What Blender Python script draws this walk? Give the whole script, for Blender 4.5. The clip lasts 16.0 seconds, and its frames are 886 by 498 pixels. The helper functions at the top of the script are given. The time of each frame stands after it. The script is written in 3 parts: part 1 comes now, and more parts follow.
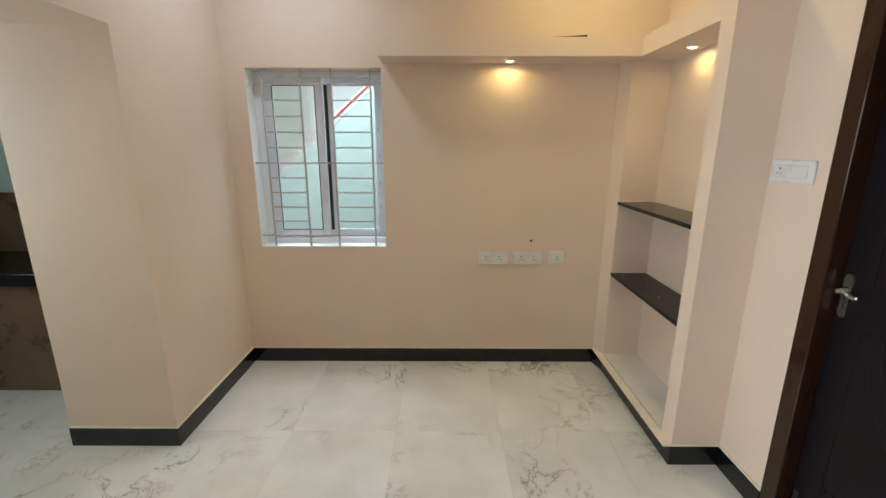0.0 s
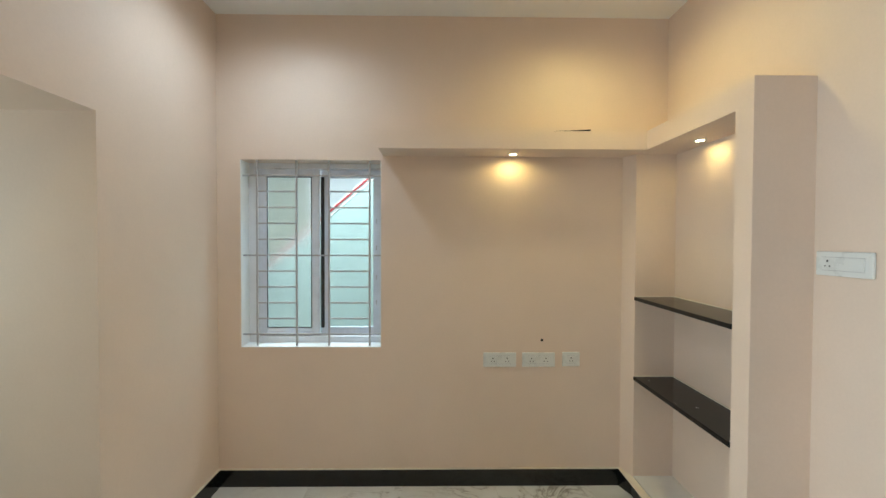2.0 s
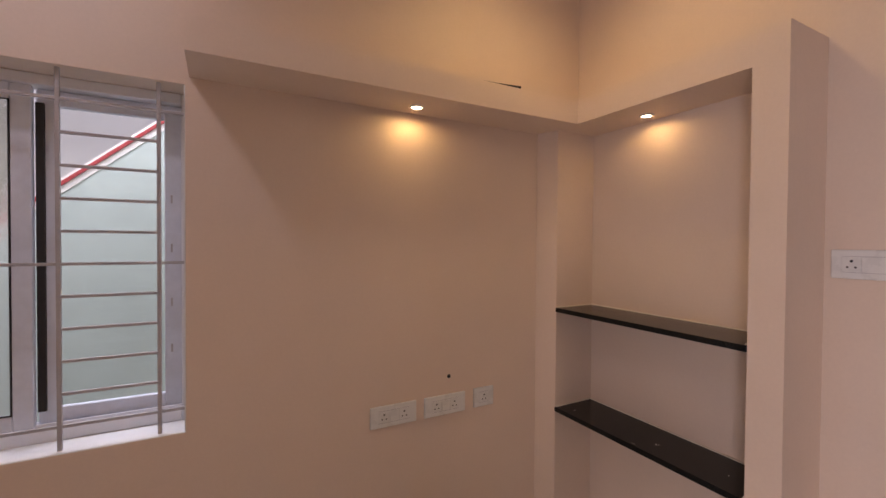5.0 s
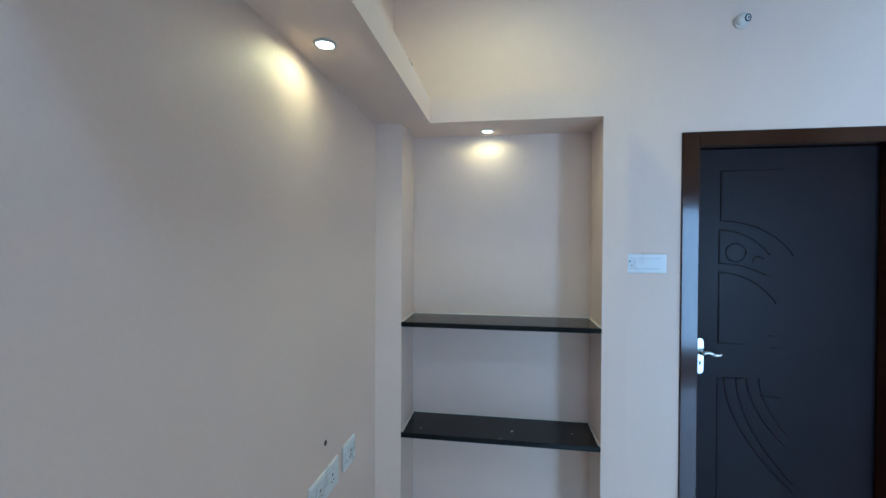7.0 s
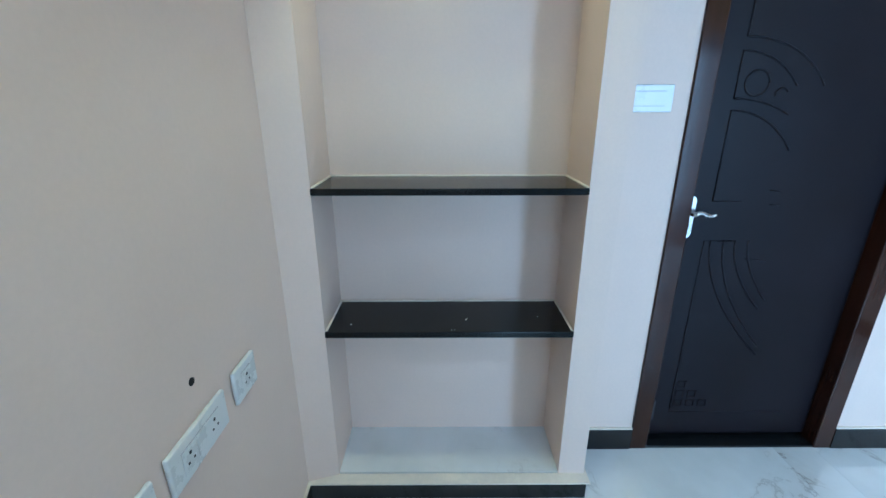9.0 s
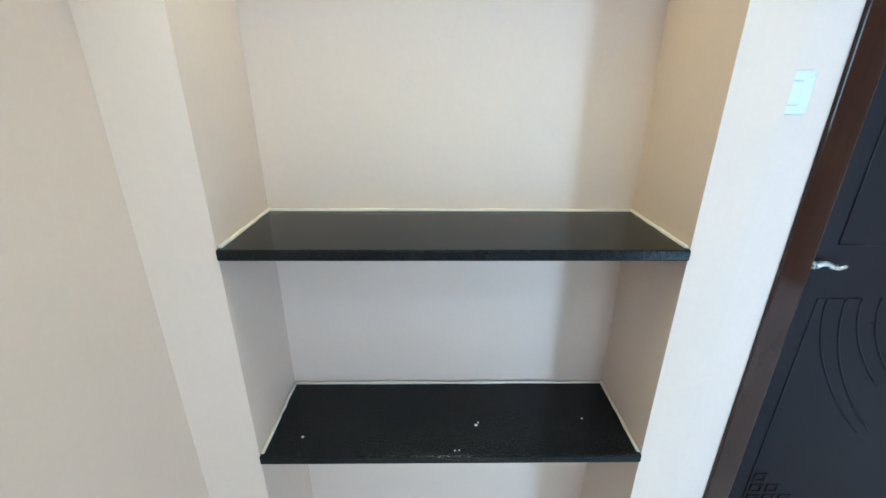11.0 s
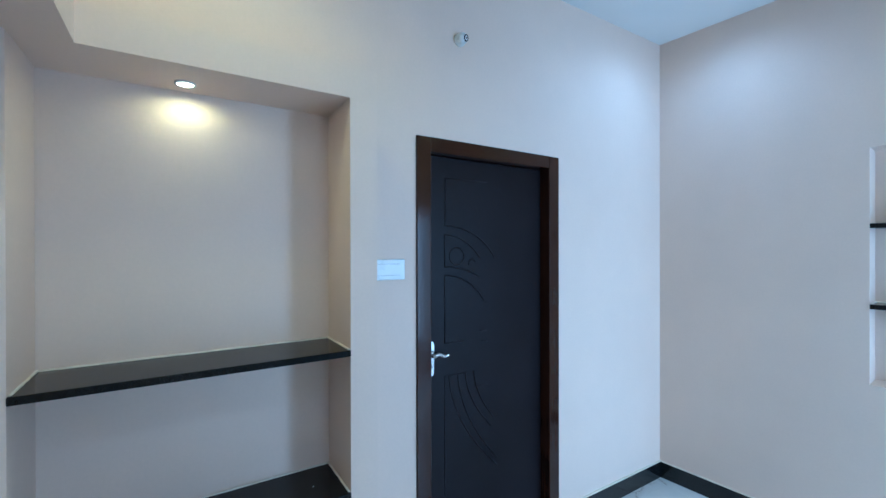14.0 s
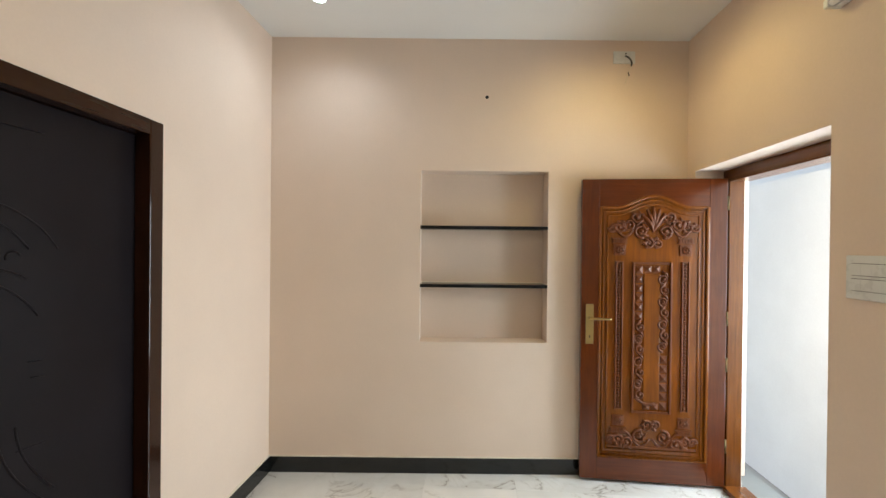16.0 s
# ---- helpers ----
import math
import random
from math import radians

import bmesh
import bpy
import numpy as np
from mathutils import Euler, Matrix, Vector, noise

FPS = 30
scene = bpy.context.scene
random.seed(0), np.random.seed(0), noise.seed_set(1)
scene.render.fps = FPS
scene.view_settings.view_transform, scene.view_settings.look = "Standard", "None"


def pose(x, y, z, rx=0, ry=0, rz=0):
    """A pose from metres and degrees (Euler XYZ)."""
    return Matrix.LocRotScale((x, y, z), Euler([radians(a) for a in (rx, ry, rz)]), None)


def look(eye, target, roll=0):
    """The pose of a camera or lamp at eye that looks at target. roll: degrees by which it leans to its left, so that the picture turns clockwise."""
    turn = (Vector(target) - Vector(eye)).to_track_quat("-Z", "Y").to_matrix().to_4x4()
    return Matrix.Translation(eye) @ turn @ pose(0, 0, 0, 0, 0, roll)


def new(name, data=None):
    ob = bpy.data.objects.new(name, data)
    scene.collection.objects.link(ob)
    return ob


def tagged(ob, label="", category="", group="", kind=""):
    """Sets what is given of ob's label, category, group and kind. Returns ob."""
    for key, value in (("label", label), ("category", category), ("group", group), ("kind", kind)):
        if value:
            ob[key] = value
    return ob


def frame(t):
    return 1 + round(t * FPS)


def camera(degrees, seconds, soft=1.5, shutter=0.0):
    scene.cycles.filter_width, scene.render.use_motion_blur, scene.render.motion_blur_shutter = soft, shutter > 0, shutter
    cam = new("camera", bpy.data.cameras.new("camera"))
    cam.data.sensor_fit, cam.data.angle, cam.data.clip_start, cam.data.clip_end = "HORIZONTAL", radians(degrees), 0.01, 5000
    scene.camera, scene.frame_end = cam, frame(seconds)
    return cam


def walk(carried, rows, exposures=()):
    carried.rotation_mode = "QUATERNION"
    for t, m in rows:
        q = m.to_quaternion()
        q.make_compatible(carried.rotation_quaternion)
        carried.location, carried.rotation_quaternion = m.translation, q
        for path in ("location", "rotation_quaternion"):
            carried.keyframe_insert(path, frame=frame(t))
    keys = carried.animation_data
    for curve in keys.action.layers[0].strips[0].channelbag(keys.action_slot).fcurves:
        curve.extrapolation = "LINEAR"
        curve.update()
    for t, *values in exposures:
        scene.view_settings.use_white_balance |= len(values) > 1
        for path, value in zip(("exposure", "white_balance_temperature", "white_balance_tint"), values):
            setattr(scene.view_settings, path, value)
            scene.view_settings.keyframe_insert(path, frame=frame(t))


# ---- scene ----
cam = camera(93.1, 16.0)
PATH = [
    (0, (-1.169, -2.924, 1.596), (-1.174, -0.981, 1.121), 0.1),
    (0.5, (-1.172, -2.935, 1.597), (-1.176, -0.945, 1.403), 0.1),
    (1, (-1.187, -2.905, 1.585), (-1.178, -0.907, 1.517), 0.0),
    (1.5, (-1.195, -2.81, 1.571), (-1.179, -0.81, 1.541), 0.1),
    (2, (-1.225, -2.684, 1.58), (-1.197, -0.685, 1.541), 0.2),
    (2.5, (-1.244, -2.553, 1.567), (-1.205, -0.554, 1.528), 0.3),
    (3, (-1.207, -2.369, 1.557), (-1.169, -0.37, 1.515), 0.4),
    (3.5, (-1.224, -2.187, 1.556), (-1.122, -0.19, 1.519), 0.3),
    (4, (-1.312, -1.964, 1.544), (-1.047, 0.018, 1.508), 0.3),
    (4.5, (-1.388, -1.788, 1.561), (-0.832, 0.132, 1.52), 0.3),
    (5, (-1.482, -1.682, 1.56), (-0.539, 0.082, 1.527), 0.4),
    (5.2, (-1.548, -1.613, 1.557), (-0.409, 0.031, 1.543), 0.5),
    (7.3, (-1.824, -0.49, 1.588), (0.169, -0.336, 1.541), 0.3),
    (7.5, (-1.816, -0.468, 1.581), (0.181, -0.382, 1.508), 0.3),
    (8, (-1.753, -0.453, 1.559), (0.235, -0.459, 1.336), 0.3),
    (8.2, (-1.683, -0.469, 1.539), (0.294, -0.484, 1.235), 0.1),
    (10.3, (-0.706, -0.526, 1.439), (1.058, -0.506, 0.497), 0.2),
    (10.5, (-0.686, -0.511, 1.46), (1.095, -0.518, 0.551), 0.3),
    (11, (-0.703, -0.507, 1.519), (1.154, -0.532, 0.777), 0.3),
    (11.5, (-0.786, -0.51, 1.567), (1.151, -0.551, 1.069), 0.2),
    (12, (-0.916, -0.504, 1.59), (1.067, -0.563, 1.337), 0.2),
    (12.5, (-1.08, -0.5, 1.615), (0.915, -0.599, 1.51), 0.1),
    (13, (-1.313, -0.476, 1.596), (0.668, -0.753, 1.58), 0.1),
    (13.5, (-1.427, -0.454, 1.601), (0.47, -1.085, 1.599), -0.0),
    (14, (-1.405, -0.452, 1.593), (0.281, -1.527, 1.588), -0.1),
    (14.5, (-1.337, -0.513, 1.568), (-0.04, -2.035, 1.54), 0.2),
    (15, (-1.286, -0.61, 1.565), (-0.459, -2.432, 1.54), 0.5),
    (15.5, (-1.18, -0.566, 1.568), (-0.795, -2.529, 1.548), 0.6),
    (16, (-1.146, -0.489, 1.563), (-1.005, -2.485, 1.554), 0.6),
]
EXPOSURES = [
    (0.0, 1.22, 6400, 9),
    (1.0, 1.26, 6020, 3),
    (1.5, 1.27, 6050, 3),
    (2.5, 1.2, 6100, 4),
    (3.5, 1.08, 6100, 4),
    (4.0, 0.88, 6150, 5),
    (4.5, 0.77, 6400, 18),
    (5.0, 0.47, 7200, 41),
    (5.2, 0.42, 7400, 45),
    (7.3, 1.12, 3980, 0),
    (8.2, 1.15, 3960, 0),
    (10.3, 2.04, 4540, -2),
    (11.0, 2.04, 4520, -1.5),
    (11.5, 1.88, 4430, -2),
    (12.5, 1.53, 4280, -1.5),
    (13.5, 1.23, 4070, -1.5),
    (14.5, 1.06, 4030, 0),
    (15.0, 1.28, 4450, -4),
    (15.5, 1.17, 6050, 6),
    (16.0, 1.1, 6650, 10),
]
walk(cam, [(t, look(eye, target, roll)) for t, eye, target, roll in PATH], EXPOSURES)

# ---- sky, sun and lamps ----
world = bpy.data.worlds.new("daylight")
scene.world = world
world.use_nodes = True
wn = world.node_tree
sky = wn.nodes.new("ShaderNodeTexSky")
sky.sky_type, sky.sun_disc = "NISHITA", False
sky.sun_elevation, sky.sun_rotation = radians(70), radians(143)
wn.links.new(sky.outputs[0], wn.nodes["Background"].inputs[0])
wn.nodes["Background"].inputs[1].default_value = 0.095


def lamp(name, kind, m, power, color, **more):
    data = bpy.data.lights.new(name, kind)
    data.energy, data.color = power, color
    ob = new(name, data)
    ob.matrix_world = m
    for key, value in more.items():
        if key == "size":
            data.shape, data.size, data.size_y = "RECTANGLE", value[0], value[1]
        elif key == "radius":
            data.shadow_soft_size = value
        elif key == "cone":
            data.spot_size, data.spot_blend = radians(value[0]), value[1]
        elif key == "angle":
            data.angle = radians(value)
    return ob


WARM, COOL, DAY = (1.0, 0.79, 0.33), (0.80, 0.90, 1.0), (0.785, 0.907, 1.0)
lamp("sun", "SUN", look((3, -4, 14), (0, 0, 0)), 1.35, (1.0, 0.96, 0.89), angle=0.5)
# area lamps in place of daylight: front door, stair well, unseen kitchen window
lamp("porch_daylight", "AREA", look((-3.66, -2.88, 1.22), (-1.0, -2.5, 1.10)), 43, DAY, size=(1.15, 2.0))
lamp("stair_well_daylight", "AREA", look((-2.05, 0.66, 2.85), (-2.05, 0.10, 1.0)), 22, (0.74, 0.90, 1.0), size=(1.6, 0.7))
lamp("kitchen_daylight", "AREA", look((-4.2, -1.45, 1.6), (-3.0, -1.2, 1.3)), 6, (0.90, 0.97, 0.93), size=(0.8, 1.1))
# downlights
SPOTS = [(-2.10, -0.56, COOL, 18), (-0.36, -0.56, WARM, 17), (-0.24, -2.88, COOL, 9), (-2.02, -2.82, WARM, 15)]
for sx, sy, tone, watts in SPOTS:
    lamp("downlight_beam", "SPOT", look((sx, sy, 2.985), (sx, sy, 0)), watts, tone, radius=0.11, cone=(178 if sy < -2 and tone == WARM else 166, 0.9))
lamp("ledge_beam", "SPOT", look((-0.76, -0.093, 2.110), (-0.76, -0.093, 0)), 1.4, (1.0, 0.75, 0.27), radius=0.022, cone=(179, 0.5))
lamp("niche_beam", "SPOT", look((0.160, -0.48, 2.110), (0.160, -0.48, 0)), 1.0, (1.0, 0.75, 0.27), radius=0.022, cone=(179, 0.5))


# ---- materials ----
def base_material(name):
    m = bpy.data.materials.new(name)
    m.use_nodes = True
    return m, m.node_tree.nodes, m.node_tree.links, m.node_tree.nodes["Principled BSDF"]


def noise_node(nodes, links, scale, detail=4.0, rough=0.55, coords=None, distortion=0.0):
    n = nodes.new("ShaderNodeTexNoise")
    n.inputs["Scale"].default_value, n.inputs["Detail"].default_value = scale, detail
    n.inputs["Roughness"].default_value, n.inputs["Distortion"].default_value = rough, distortion
    if coords is not None:
        links.new(coords, n.inputs["Vector"])
    return n


def ramp(nodes, links, source, stops):
    r = nodes.new("ShaderNodeValToRGB")
    els = r.color_ramp.elements
    while len(els) < len(stops):
        els.new(0.5)
    for el, (at, c) in zip(els, stops):
        el.position, el.color = at, (*c, 1)
    links.new(source, r.inputs[0])
    return r


def mixed(nodes, links, mode, fac, a, b):
    n = nodes.new("ShaderNodeMix")
    n.data_type, n.blend_type = "RGBA", mode
    for slot, v in ((0, fac), (6, a), (7, b)):
        if isinstance(v, (int, float)):
            n.inputs[slot].default_value = v
        elif isinstance(v, tuple):
            n.inputs[slot].default_value = (*v, 1)
        else:
            links.new(v, n.inputs[slot])
    return n.outputs[2]


def plain(name, color, rough=0.5, metal=0.0, spread=0.06, coarse=1.3, fine=60.0, bump=0.05, coat=0.0, fine_depth=0.002):
    """A surface with blotches and grain in its colour, gloss and relief."""
    m, nodes, links, bsdf = base_material(name)
    co = nodes.new("ShaderNodeTexCoord").outputs["Object"]
    big, small = noise_node(nodes, links, coarse, 5, 0.6, co), noise_node(nodes, links, fine, 4, 0.6, co)
    lo, hi = tuple(c * (1 - spread) for c in color), tuple(min(1, c * (1 + spread)) for c in color)
    tone = ramp(nodes, links, big.outputs[0], [(0.3, lo), (0.7, hi)])
    grain = ramp(nodes, links, small.outputs[0], [(0.3, (1 - spread * 0.7,) * 3), (0.7, (1, 1, 1))])
    links.new(mixed(nodes, links, "MULTIPLY", 1.0, tone.outputs[0], grain.outputs[0]), bsdf.inputs["Base Color"])
    gloss = ramp(nodes, links, big.outputs[0], [(0.3, (max(0, rough - 0.06),) * 3), (0.7, (min(1, rough + 0.06),) * 3)])
    links.new(gloss.outputs[0], bsdf.inputs["Roughness"])
    bsdf.inputs["Metallic"].default_value, bsdf.inputs["Coat Weight"].default_value = metal, coat
    if bump:
        b = nodes.new("ShaderNodeBump")
        b.inputs["Strength"].default_value, b.inputs["Distance"].default_value = bump, fine_depth
        links.new(small.outputs[0], b.inputs["Height"])
        links.new(b.outputs[0], bsdf.inputs["Normal"])
    return m


def marble(name, rough=0.055):
    """Polished off-white marble tile with grey clouds and brown-grey veins."""
    m, nodes, links, bsdf = base_material(name)
    co = nodes.new("ShaderNodeTexCoord").outputs["Object"]
    shift = nodes.new("ShaderNodeObjectInfo")
    vary = nodes.new("ShaderNodeVectorMath")
    vary.operation = "MULTIPLY_ADD"
    vary.inputs[1].default_value = (1, 1, 1)
    links.new(co, vary.inputs[0])
    scaled = nodes.new("ShaderNodeMath")
    scaled.operation = "MULTIPLY"
    scaled.inputs[1].default_value = 13.0
    links.new(shift.outputs["Random"], scaled.inputs[0])
    links.new(scaled.outputs[0], vary.inputs[2])
    co = vary.outputs[0]
    cloud = noise_node(nodes, links, 2.2, 6, 0.6, co)
    veins = noise_node(nodes, links, 2.9, 6, 0.62, co, 0.9)
    where = noise_node(nodes, links, 1.7, 3, 0.5, co)
    tone = ramp(nodes, links, cloud.outputs[0], [(0.30, (0.63, 0.635, 0.615)), (0.65, (0.77, 0.77, 0.75))])
    line = ramp(nodes, links, veins.outputs[0], [(0.484, (0, 0, 0)), (0.50, (1, 1, 1)), (0.516, (0, 0, 0))])
    gate = ramp(nodes, links, where.outputs[0], [(0.47, (0, 0, 0)), (0.64, (0.62, 0.62, 0.62))])
    mask = mixed(nodes, links, "MULTIPLY", 1.0, line.outputs[0], gate.outputs[0])
    smudge = ramp(nodes, links, veins.outputs[0], [(0.43, (0, 0, 0)), (0.50, (0.40, 0.40, 0.40)), (0.57, (0, 0, 0))])
    halo = mixed(nodes, links, "MULTIPLY", 1.0, smudge.outputs[0], gate.outputs[0])
    stained = mixed(nodes, links, "MIX", halo, tone.outputs[0], (0.36, 0.31, 0.25))
    links.new(mixed(nodes, links, "MIX", mask, stained, (0.13, 0.10, 0.075)), bsdf.inputs["Base Color"])
    bsdf.inputs["Specular IOR Level"].default_value = 0.85
    bsdf.inputs["Coat Weight"].default_value, bsdf.inputs["Coat Roughness"].default_value = 0.6, 0.02
    gloss = ramp(nodes, links, cloud.outputs[0], [(0.3, (rough - 0.03,) * 3), (0.7, (rough + 0.05,) * 3)])
    links.new(gloss.outputs[0], bsdf.inputs["Roughness"])
    return m


def wood(name, dark, light, rough=0.3, coat=0.4, scale=1.0, along="Z"):
    """Varnished timber with grain running along one axis."""
    m, nodes, links, bsdf = base_material(name)
    co = nodes.new("ShaderNodeTexCoord").outputs["Object"]
    squeeze = nodes.new("ShaderNodeMapping")
    s = {"X": (0.06, 1, 1), "Y": (1, 0.06, 1), "Z": (1, 1, 0.06)}[along]
    squeeze.inputs["Scale"].default_value = tuple(v * scale for v in s)
    links.new(co, squeeze.inputs["Vector"])
    grain = noise_node(nodes, links, 55, 6, 0.65, squeeze.outputs[0], 0.6)
    cloud = noise_node(nodes, links, 3.5, 4, 0.5, co)
    g = ramp(nodes, links, grain.outputs[0], [(0.3, dark), (0.72, light)])
    c = ramp(nodes, links, cloud.outputs[0], [(0.3, (0.75, 0.75, 0.75)), (0.7, (1, 1, 1))])
    links.new(mixed(nodes, links, "MULTIPLY", 1.0, g.outputs[0], c.outputs[0]), bsdf.inputs["Base Color"])
    bsdf.inputs["Roughness"].default_value, bsdf.inputs["Coat Weight"].default_value = rough, coat
    bsdf.inputs["Coat Roughness"].default_value = 0.15
    bsdf.inputs["Specular IOR Level"].default_value = 0.35
    b = nodes.new("ShaderNodeBump")
    b.inputs["Strength"].default_value, b.inputs["Distance"].default_value = 0.15, 0.001
    links.new(grain.outputs[0], b.inputs["Height"])
    links.new(b.outputs[0], bsdf.inputs["Normal"])
    return m


def granite(name, rough=0.16, shine=0.24):
    m, nodes, links, bsdf = base_material(name)
    co = nodes.new("ShaderNodeTexCoord").outputs["Object"]
    speck, dust = noise_node(nodes, links, 240, 2, 0.5, co), noise_node(nodes, links, 5, 6, 0.65, co)
    a = ramp(nodes, links, speck.outputs[0], [(0.35, (0.004, 0.0045, 0.005)), (0.75, (0.014, 0.015, 0.016))])
    d = ramp(nodes, links, dust.outputs[0], [(0.55, (0, 0, 0)), (0.9, (0.02, 0.02, 0.02))])
    links.new(mixed(nodes, links, "MIX", d.outputs[0], a.outputs[0], (0.16, 0.15, 0.13)), bsdf.inputs["Base Color"])
    bsdf.inputs["Specular IOR Level"].default_value = shine
    gloss = ramp(nodes, links, dust.outputs[0], [(0.4, (rough,) * 3), (0.8, (rough + 0.10,) * 3)])
    links.new(gloss.outputs[0], bsdf.inputs["Roughness"])
    return m


def glass(name, rough, tint=(0.93, 0.98, 0.96)):
    m, nodes, links, bsdf = base_material(name)
    bsdf.inputs["Base Color"].default_value = (*tint, 1)
    bsdf.inputs["Transmission Weight"].default_value, bsdf.inputs["Roughness"].default_value = 1.0, rough
    bsdf.inputs["IOR"].default_value = 1.25
    return m


def filmed(name):
    """Glass under a hazy protective film with wrinkles."""
    m = glass(name, 0.25, (0.97, 0.99, 0.97))
    nodes, links = m.node_tree.nodes, m.node_tree.links
    co = nodes.new("ShaderNodeTexCoord").outputs["Object"]
    folds = noise_node(nodes, links, 9, 4, 0.55, co, 2.2)
    crease = ramp(nodes, links, folds.outputs[0], [(0.54, (0, 0, 0)), (0.57, (1, 1, 1)), (0.60, (0, 0, 0))])
    b = nodes.new("ShaderNodeBump")
    b.inputs["Strength"].default_value, b.inputs["Distance"].default_value = 0.2, 0.004
    links.new(crease.outputs[0], b.inputs["Height"])
    links.new(b.outputs[0], nodes["Principled BSDF"].inputs["Normal"])
    return m


def glowing(name, color, strength):
    m, nodes, links, bsdf = base_material(name)
    bsdf.inputs["Base Color"].default_value = (0.8, 0.8, 0.78, 1)
    bsdf.inputs["Emission Color"].default_value = (*color, 1)
    bsdf.inputs["Emission Strength"].default_value = strength
    return m


PAINT = plain("peach_wall_paint", (0.742, 0.603, 0.495), 0.60, spread=0.045, coarse=1.1, fine=85, bump=0.10)
WHITE = plain("white_ceiling_paint", (0.78, 0.78, 0.76), 0.7, spread=0.03, coarse=0.8, fine=90, bump=0.08)
OUTWHITE = plain("white_outside_paint", (0.80, 0.81, 0.80), 0.75, spread=0.05, coarse=1.5, fine=60, bump=0.15)
MINT = plain("mint_outside_paint", (0.44, 0.55, 0.535), 0.8, spread=0.10, coarse=1.6, fine=50, bump=0.25, fine_depth=0.004)
REDPAINT = plain("red_coping_paint", (0.40, 0.045, 0.05), 0.6, spread=0.15, coarse=6, fine=70, bump=0.2)
CEMENT = plain("raw_plaster", (0.44, 0.46, 0.38), 0.85, spread=0.22, coarse=3.0, fine=30, bump=0.5, fine_depth=0.006)
PATHSTONE = plain("path_cement", (0.16, 0.17, 0.17), 0.6, spread=0.1, coarse=2, fine=50, bump=0.2)
FLOOR = marble("polished_marble_tile")
GROUT = plain("grey_grout", (0.66, 0.65, 0.62), 0.8, spread=0.1, fine=120)
BLACK, SKIRTING = granite("black_granite"), granite("polished_granite_skirting", 0.10, 0.5)
UPVC = plain("white_upvc", (0.80, 0.82, 0.86), 0.32, spread=0.03, coarse=4, fine=60, bump=0.03)
FILM = plain("blue_white_protective_film", (0.70, 0.75, 0.84), 0.35, spread=0.08, coarse=7, fine=40, bump=0.15)
RUBBER = plain("black_gasket", (0.02, 0.02, 0.022), 0.55, spread=0.2)
GRILLE = plain("grey_primed_steel", (0.46, 0.45, 0.47), 0.5, metal=0.15, spread=0.12, coarse=8, fine=120, bump=0.1)
PLASTIC = plain("white_switch_plastic", (0.71, 0.72, 0.70), 0.28, spread=0.03, coarse=6, fine=80, bump=0.02)
DARKHOLE = plain("dark_hole", (0.015, 0.014, 0.013), 0.8, spread=0.2)
GLASS, FROST = glass("clear_pane", 0.0), filmed("filmed_pane")
STEEL = plain("brushed_steel", (0.62, 0.61, 0.59), 0.28, metal=1.0, spread=0.08, coarse=9, fine=150, bump=0.04)
BRASS = plain("antique_brass", (0.50, 0.38, 0.16), 0.34, metal=1.0, spread=0.12, coarse=9, fine=120, bump=0.06)
FRAMETONES, TEAKTONES = ((0.030, 0.0115, 0.0065), (0.038, 0.0145, 0.0080)), ((0.084, 0.0155, 0.0018), (0.132, 0.027, 0.0030))
DOORFRAME, DOORHEAD = wood("dark_varnished_frame", *FRAMETONES, 0.13, 0.25), wood("dark_varnished_head", *FRAMETONES, 0.13, 0.25, along="X")
for varnish in (DOORFRAME, DOORHEAD):
    varnish.node_tree.nodes["Principled BSDF"].inputs["Coat Roughness"].default_value = 0.07
    varnish.node_tree.nodes["Principled BSDF"].inputs["Specular IOR Level"].default_value = 0.22
DULLBRASS = plain("tarnished_brass", (0.20, 0.14, 0.06), 0.55, metal=0.7, spread=0.2, coarse=9, fine=120, bump=0.08)
DOORSKIN = plain("dark_moulded_door_skin", (0.010, 0.0075, 0.0095), 0.42, spread=0.18, coarse=3, fine=140, bump=0.06)
DOORSKIN.node_tree.nodes["Principled BSDF"].inputs["Specular IOR Level"].default_value = 0.14
TEAK = wood("golden_teak_panel", (0.145, 0.037, 0.0014), (0.275, 0.077, 0.0038), 0.24, 0.22)
POSTTONES = (0.115, 0.032, 0.0040), (0.200, 0.062, 0.0080)
TEAKRED = wood("red_teak_frame", *TEAKTONES, 0.20, 0.25)
TEAKRAIL, TEAKHEAD = wood("red_teak_rail", *TEAKTONES, 0.20, 0.25, along="X"), wood("brown_teak_head", *POSTTONES, 0.22, 0.25, along="Y")
TEAKPOST = wood("brown_teak_jamb", *POSTTONES, 0.22, 0.25)
TEAKDARK = wood("carved_teak_relief", (0.100, 0.022, 0.0014), (0.195, 0.048, 0.0034), 0.48, 0.04)
WARMGLOW = glowing("warm_led", (1.0, 0.80, 0.45), 12)
COOLGLOW = glowing("cool_led", (0.85, 0.93, 1.0), 12)
BROWNTILE = plain("brown_wall_tile", (0.15, 0.09, 0.055), 0.3, spread=0.2, coarse=4, fine=60)
PUTTY = plain("cream_putty", (0.78, 0.70, 0.58), 0.7, spread=0.08, coarse=12, fine=90, bump=0.2)
WIREGAP = plain("grey_wire_and_gap_shade", (0.08, 0.075, 0.07), 0.5, spread=0.2)


